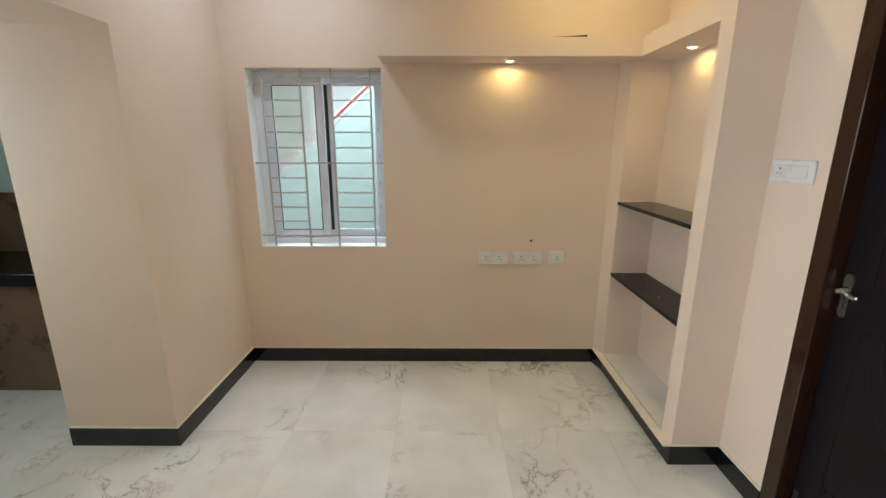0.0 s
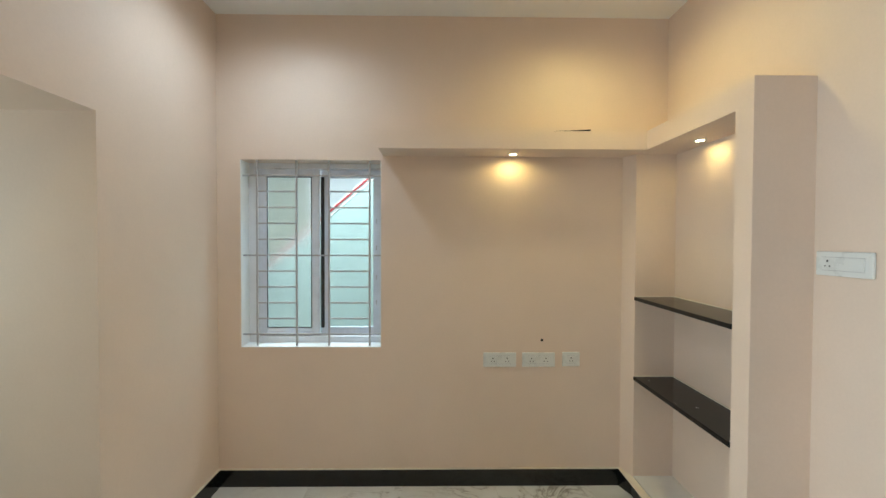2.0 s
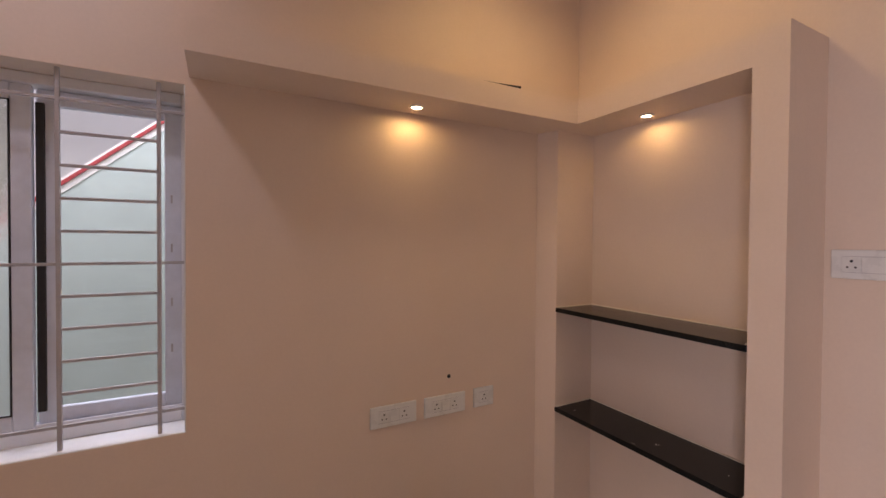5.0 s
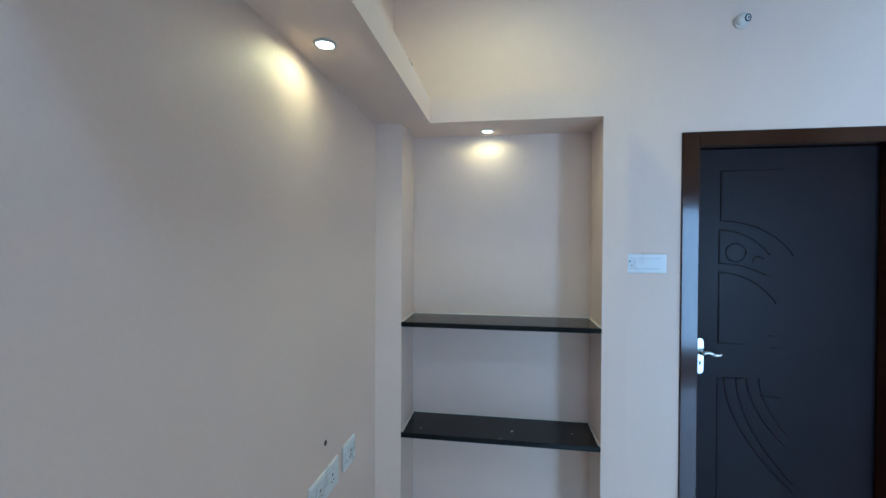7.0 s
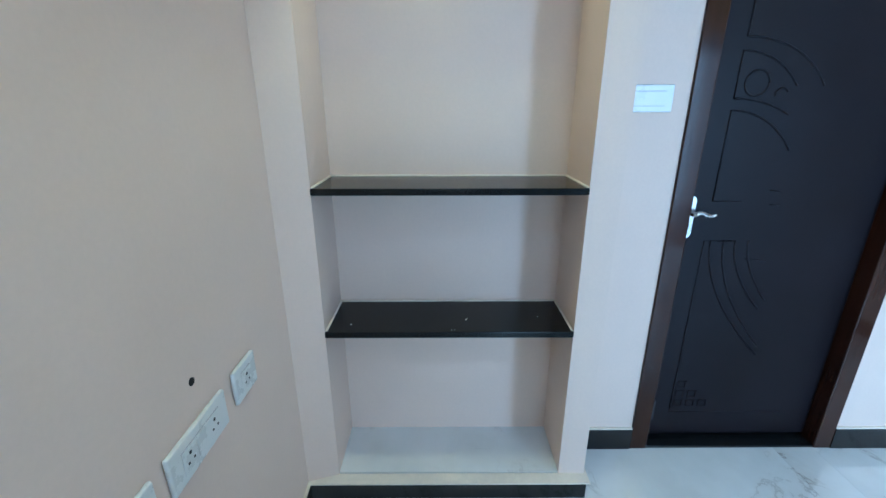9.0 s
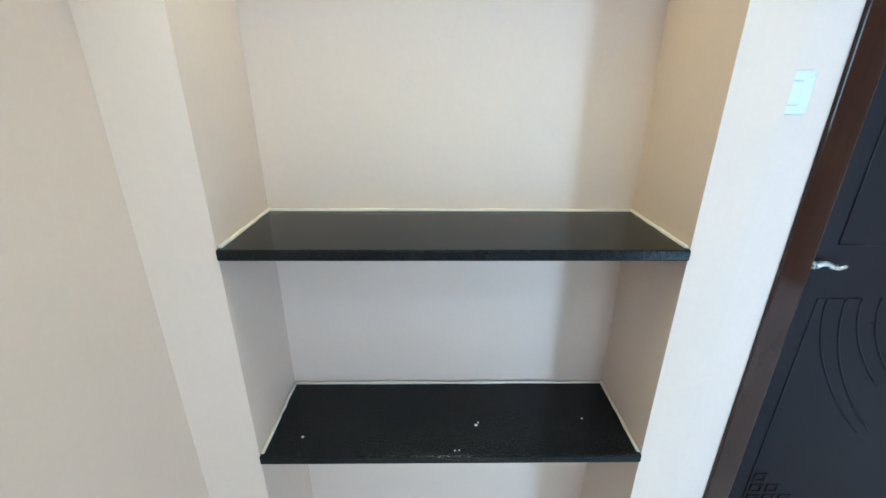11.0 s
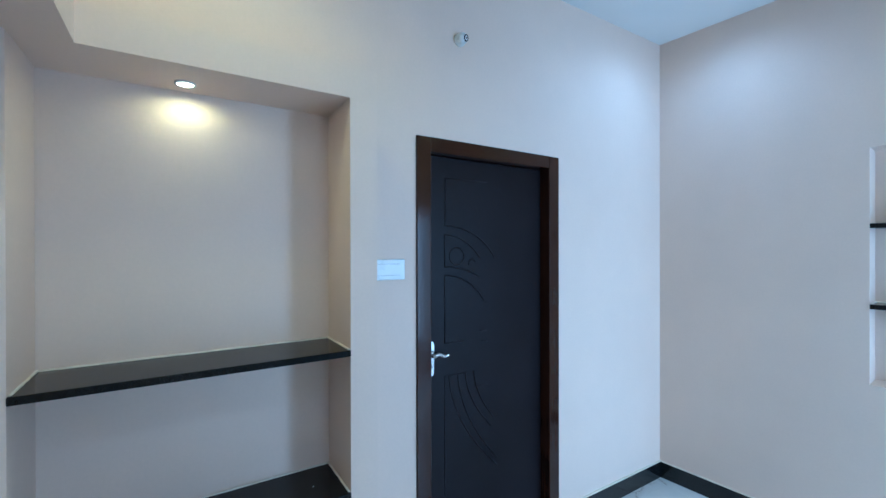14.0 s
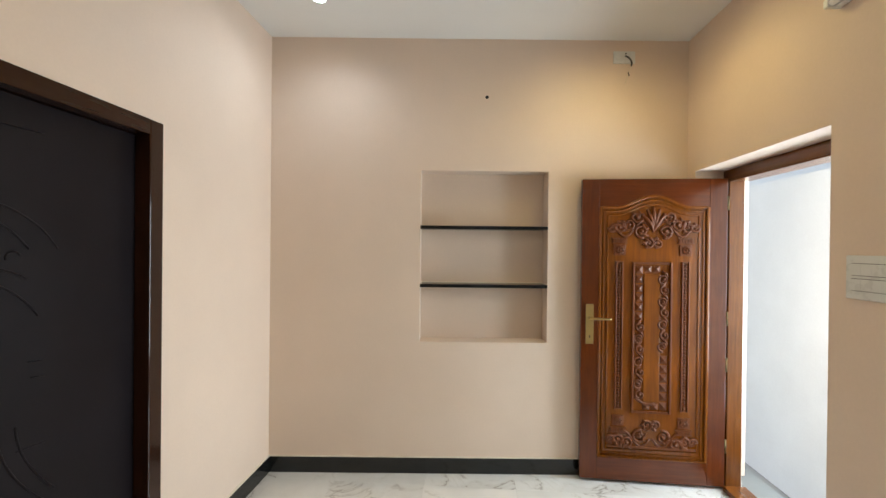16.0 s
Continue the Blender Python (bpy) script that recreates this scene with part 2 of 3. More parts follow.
# ---- mesh helpers ----
def box(bm, x0, x1, y0, y1, z0, z1, bevel=0.0):
    vs = [bm.verts.new((x, y, z)) for z in (z0, z1) for y in (y0, y1) for x in (x0, x1)]
    faces = [bm.faces.new([vs[i] for i in f]) for f in ((0, 2, 3, 1), (4, 5, 7, 6), (0, 1, 5, 4), (1, 3, 7, 5), (3, 2, 6, 7), (2, 0, 4, 6))]
    if bevel:
        edges = {e for f in faces for e in f.edges}
        bmesh.ops.bevel(bm, geom=list(edges), offset=bevel, segments=2, profile=0.5, affect="EDGES")
    return bm


def boxes(*rows, bevel=0.0):
    bm = bmesh.new()
    for r in rows:
        box(bm, *r, bevel=bevel)
    return bm


def prism(bm, outline, z0, z1):
    """An upright solid over a plan outline."""
    lo, hi = [bm.verts.new((x, y, z0)) for x, y in outline], [bm.verts.new((x, y, z1)) for x, y in outline]
    n = len(outline)
    bm.faces.new(lo[::-1]), bm.faces.new(hi)
    for i in range(n):
        bm.faces.new((lo[i], lo[(i + 1) % n], hi[(i + 1) % n], hi[i]))
    return bm


def slab(bm, outline, y0, y1):
    """A solid whose outline lies in the XZ plane, from depth y0 to y1."""
    near, far = [bm.verts.new((x, y0, z)) for x, z in outline], [bm.verts.new((x, y1, z)) for x, z in outline]
    n = len(outline)
    bm.faces.new(near), bm.faces.new(far[::-1])
    for i in range(n):
        bm.faces.new((near[(i + 1) % n], near[i], far[i], far[(i + 1) % n]))
    return bm


def tube(bm, points, radius, sides=8, taper=None, flat=1.0):
    """A bar swept along points; taper gives the radius factor along it; flat squeezes it in depth (y)."""
    pts = [Vector(p) for p in points]
    rings = []
    for i, p in enumerate(pts):
        d = (pts[min(i + 1, len(pts) - 1)] - pts[max(i - 1, 0)]).normalized()
        side = d.cross(Vector((0, 1, 0)))
        side = Vector((1, 0, 0)) if side.length < 0.05 else side.normalized()
        up = side.cross(d).normalized()
        r = radius * (taper(i / (len(pts) - 1)) if taper else 1.0)
        ring = []
        for k in range(sides):
            a = 2 * math.pi * k / sides
            o = side * math.cos(a) * r + up * math.sin(a) * r
            o.y *= flat
            ring.append(bm.verts.new(p + o))
        rings.append(ring)
    for a, b in zip(rings, rings[1:]):
        for k in range(sides):
            bm.faces.new((a[k], a[(k + 1) % sides], b[(k + 1) % sides], b[k]))
    bm.faces.new(rings[0][::-1]), bm.faces.new(rings[-1])
    return bm


def lathe(bm, profile, sides=24, centre=(0, 0, 0), axis="Z"):
    """A turned solid: profile rows are (radius, height)."""
    rings = []
    for r, h in profile:
        ring = []
        for k in range(sides):
            a = 2 * math.pi * k / sides
            v = (r * math.cos(a), r * math.sin(a), h) if axis == "Z" else (r * math.cos(a), h, r * math.sin(a))
            ring.append(bm.verts.new(Vector(centre) + Vector(v)))
        rings.append(ring)
    for a, b in zip(rings, rings[1:]):
        for k in range(sides):
            bm.faces.new((a[k], a[(k + 1) % sides], b[(k + 1) % sides], b[k]))
    bm.faces.new(rings[0][::-1]), bm.faces.new(rings[-1])
    return bm


def mesh_of(name, bm, material, smooth=False):
    bmesh.ops.recalc_face_normals(bm, faces=bm.faces[:])
    me = bpy.data.meshes.new(name)
    bm.to_mesh(me)
    bm.free()
    me.materials.append(material)
    if smooth:
        me.shade_smooth()
    return me


def part(name, bm, material, parent, label="", smooth=False):
    ob = new(name, mesh_of(name, bm, material, smooth))
    ob.parent = parent
    if label:
        tagged(ob, label)
    return ob


def thing(name, m, label, category, group="", kind=""):
    ob = new(name)
    ob.empty_display_size = 0.1
    ob.matrix_world = m
    return tagged(ob, label, category, group, kind)


def solid(name, bm, material, label, category, kind="structure", m=None, smooth=False):
    ob = new(name, mesh_of(name, bm, material, smooth))
    if m is not None:
        ob.matrix_world = m
    return tagged(ob, label, category, "", kind)


# ---- the room: plan ----
XE, XW, H = 0.248, -2.62, 3.0            # east and west wall faces, ceiling height
NICHE_N, NICHE_S, PIER = -0.110, -0.966, -1.066
SLOPE = 0.0715                            # the south wall stands a little askew
SOUTH = pose(XE, -3.297, 0, 0, 0, 180 + math.degrees(math.atan(SLOPE)))
SKIRT = 0.108

floor = solid("floor", boxes((-2.94, 0.6, -3.75, -2.2, -0.12, -0.004), (-5.1, 0.6, -2.2, 0.3, -0.12, -0.004)), GROUT, "polished off-white marble tile floor with grey veins", "floor")
solid("ceiling", boxes((-5.1, 0.6, -3.9, 0.3, H, H + 0.12)), WHITE, "plain white painted flat ceiling", "ceiling")
WX0, WX1, WZ0, WZ1 = -2.475, -1.582, 0.896, 2.091
solid("wall_north", boxes((XW - 0.02, WX0, 0, 0.2, 0, H), (WX1, 0.5, 0, 0.2, 0, H), (WX0, WX1, 0, 0.2, 0, WZ0), (WX0, WX1, 0, 0.2, WZ1, H)),
      PAINT, "peach painted plaster wall with a window opening", "wall")
DY0, DY1, DH = -1.362, -2.276, 2.100
solid("wall_east", boxes((XE, 0.46, DY0, 0, 0, H), (XE, 0.46, -3.6, DY1, 0, H), (XE, 0.46, DY1, DY0, DH, H)),
      PAINT, "peach painted plaster wall with a door opening", "wall")
EY0, EY1, EH = -2.335, -3.400, 2.085      # front door opening
OY0, OY1, OH = -0.940, -1.920, 2.108      # opening to the kitchen
solid("wall_west", boxes((-3.20, XW, OY0, 0.2, 0, H), (-3.20, XW, OY1, OY0, OH, H), (-3.20, XW, -2.2, OY1, 0, H), (-2.94, XW, EY0, -2.2, 0, H),
                         (-2.94, XW, EY1, EY0, EH, H), (-2.94, XW, -3.75, EY1, 0, H)), PAINT, "peach painted thick wall with two openings", "wall")
SN0, SN1, SNZ0, SNZ1 = 1.035, 1.917, 0.906, 2.092
solid("wall_south", boxes((-0.3, SN0, 0, 0.3, 0, H), (SN1, 3.3, 0, 0.3, 0, H), (SN0, SN1, 0, 0.3, 0, SNZ0), (SN0, SN1, 0, 0.3, SNZ1, H), (SN0, SN1, 0.15, 0.3, SNZ0, SNZ1)),
      PAINT, "peach painted plaster wall with a recessed shelf niche", "wall", m=SOUTH)
# built-out niche beside the television wall, and the ledge that runs on from it
solid("wall_niche_1", prism(bmesh.new(), [(-0.036, 0.0), (0.0, NICHE_N), (XE, NICHE_N), (XE, 0.0)], 0, 2.117), PAINT, "peach plastered cheek of the shelf niche", "wall")
solid("wall_niche_2", boxes((0, XE, PIER, NICHE_S, 0, 2.117)), PAINT, "peach plastered pier of the shelf niche", "wall")
solid("niche_top", boxes((0, XE, PIER, 0, 2.117, 2.225)), PAINT, "peach plastered top of the shelf niche", "ledge")
solid("ledge", boxes((-1.570, 0.0, -0.236, 0, 2.117, 2.222)), PAINT, "peach plastered ledge over the television wall", "ledge")
solid("niche_floor", boxes((0.004, XE, NICHE_S, NICHE_N, 0.0, 0.118)), FLOOR, "raised marble floor of the shelf niche", "floor")

# black granite skirting
T = 0.012
sk = [("north", boxes((XW + T, -0.048, -T, 0, 0, SKIRT)), None),
      ("niche_side", prism(bmesh.new(), [(-0.036, 0.0), (-0.036 - T, -T), (-T, NICHE_N - 0.01), (-T, PIER - T), (0, PIER - T), (0, NICHE_N)], 0, SKIRT), None),
      ("niche_end", boxes((0, XE - T, PIER - T, PIER, 0, SKIRT)), None),
      ("east_a", boxes((XE - T, XE, DY0, PIER - T, 0, SKIRT)), None),
      ("east_b", boxes((XE - T, XE, -3.30, DY1, 0, SKIRT)), None),
      ("west_a", boxes((XW, XW + T, OY0 - T, 0, 0, SKIRT)), None),
      ("west_pier", boxes((-3.20, XW, OY0 - T, OY0, 0, SKIRT)), None),
      ("west_b", boxes((XW, XW + T, EY0, OY1, 0, SKIRT)), None),
      ("south", boxes((T, 2.86, -T, 0, 0, SKIRT)), SOUTH)]
for tag, bm, m in sk:
    z_top = boxes()
    bb = solid("baseboard_" + tag, bm, SKIRTING, "black polished granite skirting along the wall", "skirting", m=m)
    lo, hi = [min(c[i] for c in bb.bound_box) for i in range(3)], [max(c[i] for c in bb.bound_box) for i in range(3)]
    part("putty_line", box(z_top, lo[0], hi[0], lo[1] + 0.001, hi[1] - 0.001, hi[2], hi[2] + 0.006), PUTTY, bb, "thin pale putty line")

# shelves of black granite
def shelf(name, m, width, depth, thick, label):
    bm = boxes((0, width, 0, depth, -thick, 0), bevel=0.003)
    ob = new(name, mesh_of(name, bm, BLACK))
    ob.matrix_world = m
    for side, path in (("back", [(0.0, depth - 0.006), (width, depth - 0.006)]), ("left", [(0.005, 0.01), (0.005, depth)]), ("right", [(width - 0.005, 0.01), (width - 0.005, depth)])):
        n = 26 if side == "back" else 10
        (xa, ya), (xb, yb) = path
        pts = [(xa + (xb - xa) * i / n, ya + (yb - ya) * i / n, 0.0015 + 0.0016 * noise.noise((i * 0.7, depth, xa * 9))) for i in range(n + 1)]
        part("caulk", tube(bmesh.new(), pts, 0.0048, 6, lambda f: 0.85 + 0.4 * noise.noise((f * 9, 3, width))), PUTTY, ob, "cream wall putty along the shelf edge", smooth=True)
    return tagged(ob, label, "shelf", "granite shelves")


for z in (1.238, 0.742):
    slab_shelf = shelf("granite_shelf", pose(-0.006, NICHE_N, z, 0, 0, -90), NICHE_N - NICHE_S, 0.252, 0.022, "black polished granite shelf set into the tall plaster niche")
# dried paint drips on the lower of the two
for fx, fy, fr in ((0.080, 0.058, 0.0034), (0.490, 0.092, 0.0038), (0.496, 0.100, 0.0024), (0.755, 0.112, 0.0024), (0.436, 0.016, 0.0022), (0.446, 0.017, 0.0020)):
    part("paint_drip", lathe(bmesh.new(), [(fr, 0.0002), (fr * 0.8, 0.0008), (fr * 0.2, 0.0012)], 9, (fx, fy, 0)), PUTTY, slab_shelf, "pale dried paint drip", smooth=True)
for z in (1.712, 1.308):
    shelf("granite_shelf", SOUTH @ pose(SN0, -0.004, z), SN1 - SN0, 0.152, 0.024, "thin black granite shelf in the wall niche")


# ---- kitchen seen past the pier, porch and outside ----
solid("kitchen_wall", boxes((-5.1, -4.9, -2.2, 0.3, 0, H), (-4.9, -3.2, 0.1, 0.3, 0, H), (-4.9, -3.2, -2.2, -2.1, 0, H)), MINT, "pale grey-green painted kitchen wall", "wall")
solid("tile_splashback", boxes((-4.9, -3.21, 0.088, 0.1, 0.84, 1.27)), BROWNTILE, "dark brown tiled splashback above the counter", "splashback")
k = thing("kitchen_counter", pose(-4.05, -0.2, 0), "kitchen counter with black granite top and brown base", "counter")
part("worktop", boxes((-0.84, 0.84, -0.30, 0.287, 0.76, 0.84), bevel=0.006), BLACK, k, "black granite worktop")
part("support", boxes((-0.84, 0.84, -0.22, 0.285, 0, 0.76)), BROWNTILE, k, "brown tiled base")
# unseen slab, added to close the door opening from behind
solid("door_back_blocker", boxes((0.50, 0.58, -2.7, -1.0, -0.1, 2.6)), PAINT, "unseen slab added to close off the opening behind the closed door", "wall")

solid("side_path", boxes((-3.75, -2.94, -9, -2.2, -0.60, -0.45)), PATHSTONE, "dark grey cement path beside the house", "path")
solid("plinth", boxes((-2.955, -2.94, -3.75, -2.2, -0.45, -0.03), (0.46, 0.6, -3.75, 0.3, -0.45, -0.13)), OUTWHITE, "white painted plinth of the house", "plinth")
solid("door_step", boxes((-3.135, -2.955, -3.75, -2.25, -0.45, -0.004), bevel=0.004), PATHSTONE, "dark grey stone step outside the front door", "step")
solid("compound_wall", boxes((-3.90, -3.75, -9, -2.2, -0.45, 2.17)), OUTWHITE, "white painted compound wall in daylight", "wall")
solid("neighbour_house", boxes((-6.5, -6.2, -14, -2.2, -0.45, 5.0)), OUTWHITE, "white rendered wall of the next house", "wall")
solid("ground", boxes((-300, 300, -300, 300, -0.9, -0.5)), CEMENT, "bare cement ground round the house", "ground")


def stair_line(x):
    return 1.982 + 0.86 * (x + 2.05)


bm = bmesh.new()
slab(bm, [(-4.4, -0.5), (0.4, -0.5), (0.4, stair_line(0.4) - 0.050), (-4.4, stair_line(-4.4) - 0.050)], 1.19, 1.32)
solid("stair_parapet", bm, MINT, "mint painted sloping parapet of an outside stair", "parapet")
bm = bmesh.new()
slab(bm, [(-4.4, stair_line(-4.4) - 0.050), (0.4, stair_line(0.4) - 0.050), (0.4, stair_line(0.4) - 0.011), (-4.4, stair_line(-4.4) - 0.011)], 1.185, 1.325)
solid("parapet_border", bm, OUTWHITE, "white painted border below the red coping", "border")
bm = bmesh.new()
slab(bm, [(-4.4, stair_line(-4.4) - 0.011), (0.4, stair_line(0.4) - 0.011), (0.4, stair_line(0.4) + 0.011), (-4.4, stair_line(-4.4) + 0.011)], 1.175, 1.335)
solid("parapet_coping", bm, REDPAINT, "red painted coping on the stair parapet", "coping")
bm = bmesh.new()
slab(bm, [(-4.4, stair_line(-4.4) + 0.011), (0.4, stair_line(0.4) + 0.011), (0.4, stair_line(0.4) + 0.027), (-4.4, stair_line(-4.4) + 0.027)], 1.180, 1.330)
solid("parapet_cap", bm, OUTWHITE, "white painted top edge of the stair parapet", "coping")
solid("neighbour_wall", boxes((-2.75, 3, 2.4, 2.6, -0.5, 6.0)), OUTWHITE, "white rendered wall behind the outside stair", "wall")
solid("plaster_wall", boxes((-7, -2.75, 2.36, 2.6, -0.5, 6.0)), CEMENT, "unpainted rough plaster wall behind the stair", "wall")


# ---- window ----
def ring(bm, x0, x1, z0, z1, w, y0, y1, bevel=0.004):
    """A mitred-looking rectangular frame; w is left, right, bottom, top member width."""
    l, r, b, t = w
    box(bm, x0, x0 + l, y0, y1, z0, z1, bevel)
    box(bm, x1 - r, x1, y0, y1, z0, z1, bevel)
    box(bm, x0 + l, x1 - r, y0 + 0.001, y1 - 0.001, z0, z0 + b, bevel)
    box(bm, x0 + l, x1 - r, y0 + 0.001, y1 - 0.001, z1 - t, z1, bevel)
    return bm


win = thing("window_1", pose(WX0, 0.12, WZ0), "white sliding window with two glass sashes, film still on its frame", "window", kind="structure")
WW, WH = WX1 - WX0, WZ1 - WZ0
part("window_frame", ring(bmesh.new(), 0, WW, 0, WH, (0.056, 0.020, 0.044, 0.036), 0, 0.075), UPVC, win)
part("track", boxes((0.056, WW - 0.020, 0.022, 0.028, 0.044, 0.056), (0.056, WW - 0.020, 0.048, 0.054, 0.044, 0.056)), UPVC, win)
sash = part("sash", ring(bmesh.new(), 0.060, 0.466, 0.050, WH - 0.038, (0.058, 0.052, 0.050, 0.052), 0.006, 0.032), FILM, win, "sash frame with bluish protective film")
part("pane", boxes((0.114, 0.418, 0.016, 0.021, 0.096, WH - 0.086)), FROST, sash, "hazy pane with wrinkled protective film").visible_shadow = False
part("gasket", ring(bmesh.new(), 0.118, 0.414, 0.100, WH - 0.090, (0.004, 0.004, 0.004, 0.004), 0.004, 0.012, 0), RUBBER, sash, "black rubber gasket")
sash2 = part("sash", ring(bmesh.new(), 0.468, WW - 0.020, 0.050, WH - 0.038, (0.050, 0.055, 0.050, 0.052), 0.040, 0.068), FILM, win, "sash frame with bluish protective film")
part("pane", boxes((0.514, WW - 0.071, 0.052, 0.057, 0.096, WH - 0.086)), GLASS, sash2, "clear glass pane").visible_shadow = False
part("gasket", boxes((0.469, 0.490, 0.028, 0.040, 0.096, WH - 0.086)), RUBBER, sash2, "black brush strip between the sashes")
for z in (0.25, 0.42, 0.62, 0.80):
    part("film_print", boxes((WW - 0.056, WW - 0.050, 0.0385, 0.0396, z, z + 0.030)), GRILLE, sash2, "faint dark print on the film")
solid("window_sill", boxes((WX0, WX1, 0.002, 0.12, WZ0 - 0.02, WZ0 + 0.003)), OUTWHITE, "white painted inner window sill", "sill")
# white sheets over the peach reveal: the daylight on its sides, put into colour
solid("reveal_daylight_lining", boxes((WX0 + 0.0005, WX0 + 0.004, 0.003, 0.119, WZ0 + 0.004, WZ1 - 0.002), (WX1 - 0.004, WX1 - 0.0005, 0.003, 0.119, WZ0 + 0.004, WZ1 - 0.002)),
      OUTWHITE, "white side linings that put the daylight on the window reveal into colour", "lining")

gr = thing("window_grille", pose(0, 0.03, 0), "grey painted steel safety grille set in the window reveal", "grille")
GX = (-2.381, -2.129, -1.921, -1.660)
for x in GX:
    part("upright_bar", boxes((x - 0.006, x + 0.006, -0.006, 0.006, WZ0 - 0.01, WZ1 + 0.02), bevel=0.0015), GRILLE, gr)
for z in (1.996, 1.483, 0.974):
    part("cross_bar", boxes((WX0 - 0.02, WX1 + 0.02, -0.005, 0.005, z - 0.005, z + 0.005), bevel=0.0015), GRILLE, gr)
for xa, xb in ((GX[0], GX[1]), (GX[2], GX[3])):
    for i in range(1, 5):
        for z0, step in ((1.996, -0.1026), (1.483, -0.1018)):
            z = z0 + step * i
            part("rung", boxes((xa, xb, -0.0048, 0.0048, z - 0.0048, z + 0.0048), bevel=0.001), GRILLE, gr)


# ---- doors ----
def arc(cx, cz, rx, rz, a0, a1, y, n=14):
    return [(cx + rx * math.cos(radians(a0 + (a1 - a0) * i / n)), y, cz + rz * math.sin(radians(a0 + (a1 - a0) * i / n))) for i in range(n + 1)]


d1 = thing("door_1", pose(XE, DY0, 0, 0, 0, -90), "closed dark brown moulded door in a dark varnished frame", "door", kind="structure")
DW = DY0 - DY1
FW = 0.076
part("jamb", boxes((0.0, FW, -0.010, 0.11, 0, DH), bevel=0.004), DOORFRAME, d1)
part("jamb", boxes((DW - FW, DW, -0.010, 0.11, 0, DH), bevel=0.004), DOORFRAME, d1)
part("head", boxes((FW, DW - FW, -0.009, 0.11, DH - 0.066, DH), bevel=0.0008), DOORHEAD, d1)
part("threshold", boxes((FW, DW - FW, -0.006, 0.112, 0.0, 0.012), bevel=0.002), SKIRTING, d1, "black polished granite threshold")
part("stop", boxes((FW, FW + 0.012, 0.092, 0.11, 0, DH - 0.066), (DW - FW - 0.012, DW - FW, 0.092, 0.11, 0, DH - 0.066)), DOORFRAME, d1)
leaf = part("leaf", boxes((FW + 0.003, DW - FW - 0.003, 0.056, 0.090, 0.030, DH - 0.069), bevel=0.002), DOORSKIN, d1, "dark brown door skin with pressed curves")
LY = 0.056


def sweep_down(x0, z0, x1, z1, n=14):
    """A pressed line that starts plumb and bends outward as it falls."""
    return [(x0 + (x1 - x0) * (i / n) ** 1.8, LY, z0 + (z1 - z0) * i / n) for i in range(n + 1)]


grooves = [
    ("moulding", [(0.193, LY, 1.93), (0.193, LY, 1.70)] + arc(0.193, 1.42, 0.34, 0.28, 88, 26, LY)),
    ("moulding", [(0.189, LY, 1.50), (0.189, LY, 1.657)] + arc(0.189, 1.36, 0.27, 0.297, 88, 38, LY)),
    ("moulding", arc(0.189, 1.20, 0.36, 0.301, 90, 55, LY)),
    ("moulding", arc(0.260, 1.552, 0.043, 0.043, 0, 360, LY, 24)),
    ("moulding", arc(0.355, 1.515, 0.022, 0.020, 20, 200, LY, 8)),
    ("moulding", [(0.189, LY, 1.13), (0.189, LY, 1.46)] + arc(0.189, 1.12, 0.30, 0.34, 88, 36, LY)),
    ("moulding", [(0.189, LY, 0.17), (0.189, LY, 0.97), (0.30, LY, 0.97)]),
    ("moulding", sweep_down(0.214, 0.972, 0.512, 0.452)),
    ("moulding", sweep_down(0.267, 0.972, 0.512, 0.491)),
    ("moulding", sweep_down(0.312, 0.972, 0.470, 0.671)),
    ("moulding", sweep_down(0.365, 0.972, 0.490, 0.710)),
    ("moulding", [(0.193, LY, 1.93), (0.45, LY, 1.932)]),
    ("moulding", [(0.189, LY, 1.13), (0.30, LY, 1.128)]),
    ("moulding", [(0.40, LY, 1.172), (0.445, LY, 1.166)]),
    ("moulding", [(0.41, LY, 1.118), (0.455, LY, 1.112)]),
    ("moulding", [(0.365, LY, 0.893), (0.455, LY, 0.886)]),
    ("moulding", [(0.185, LY, 0.150), (0.70, LY, 0.148)]),
]
for gname, pts in grooves:
    part(gname, tube(bmesh.new(), pts, 0.0020 if len(pts) == 2 else 0.0038, 6, flat=0.7), DOORSKIN, leaf, smooth=True)
for i in range(3):
    for j in range(3 - i):
        part("moulding", ring(bmesh.new(), 0.20 + 0.055 * j, 0.24 + 0.055 * j, 0.18 + 0.05 * i, 0.215 + 0.05 * i, (0.006,) * 4, LY - 0.004, LY, 0), DOORSKIN, leaf)


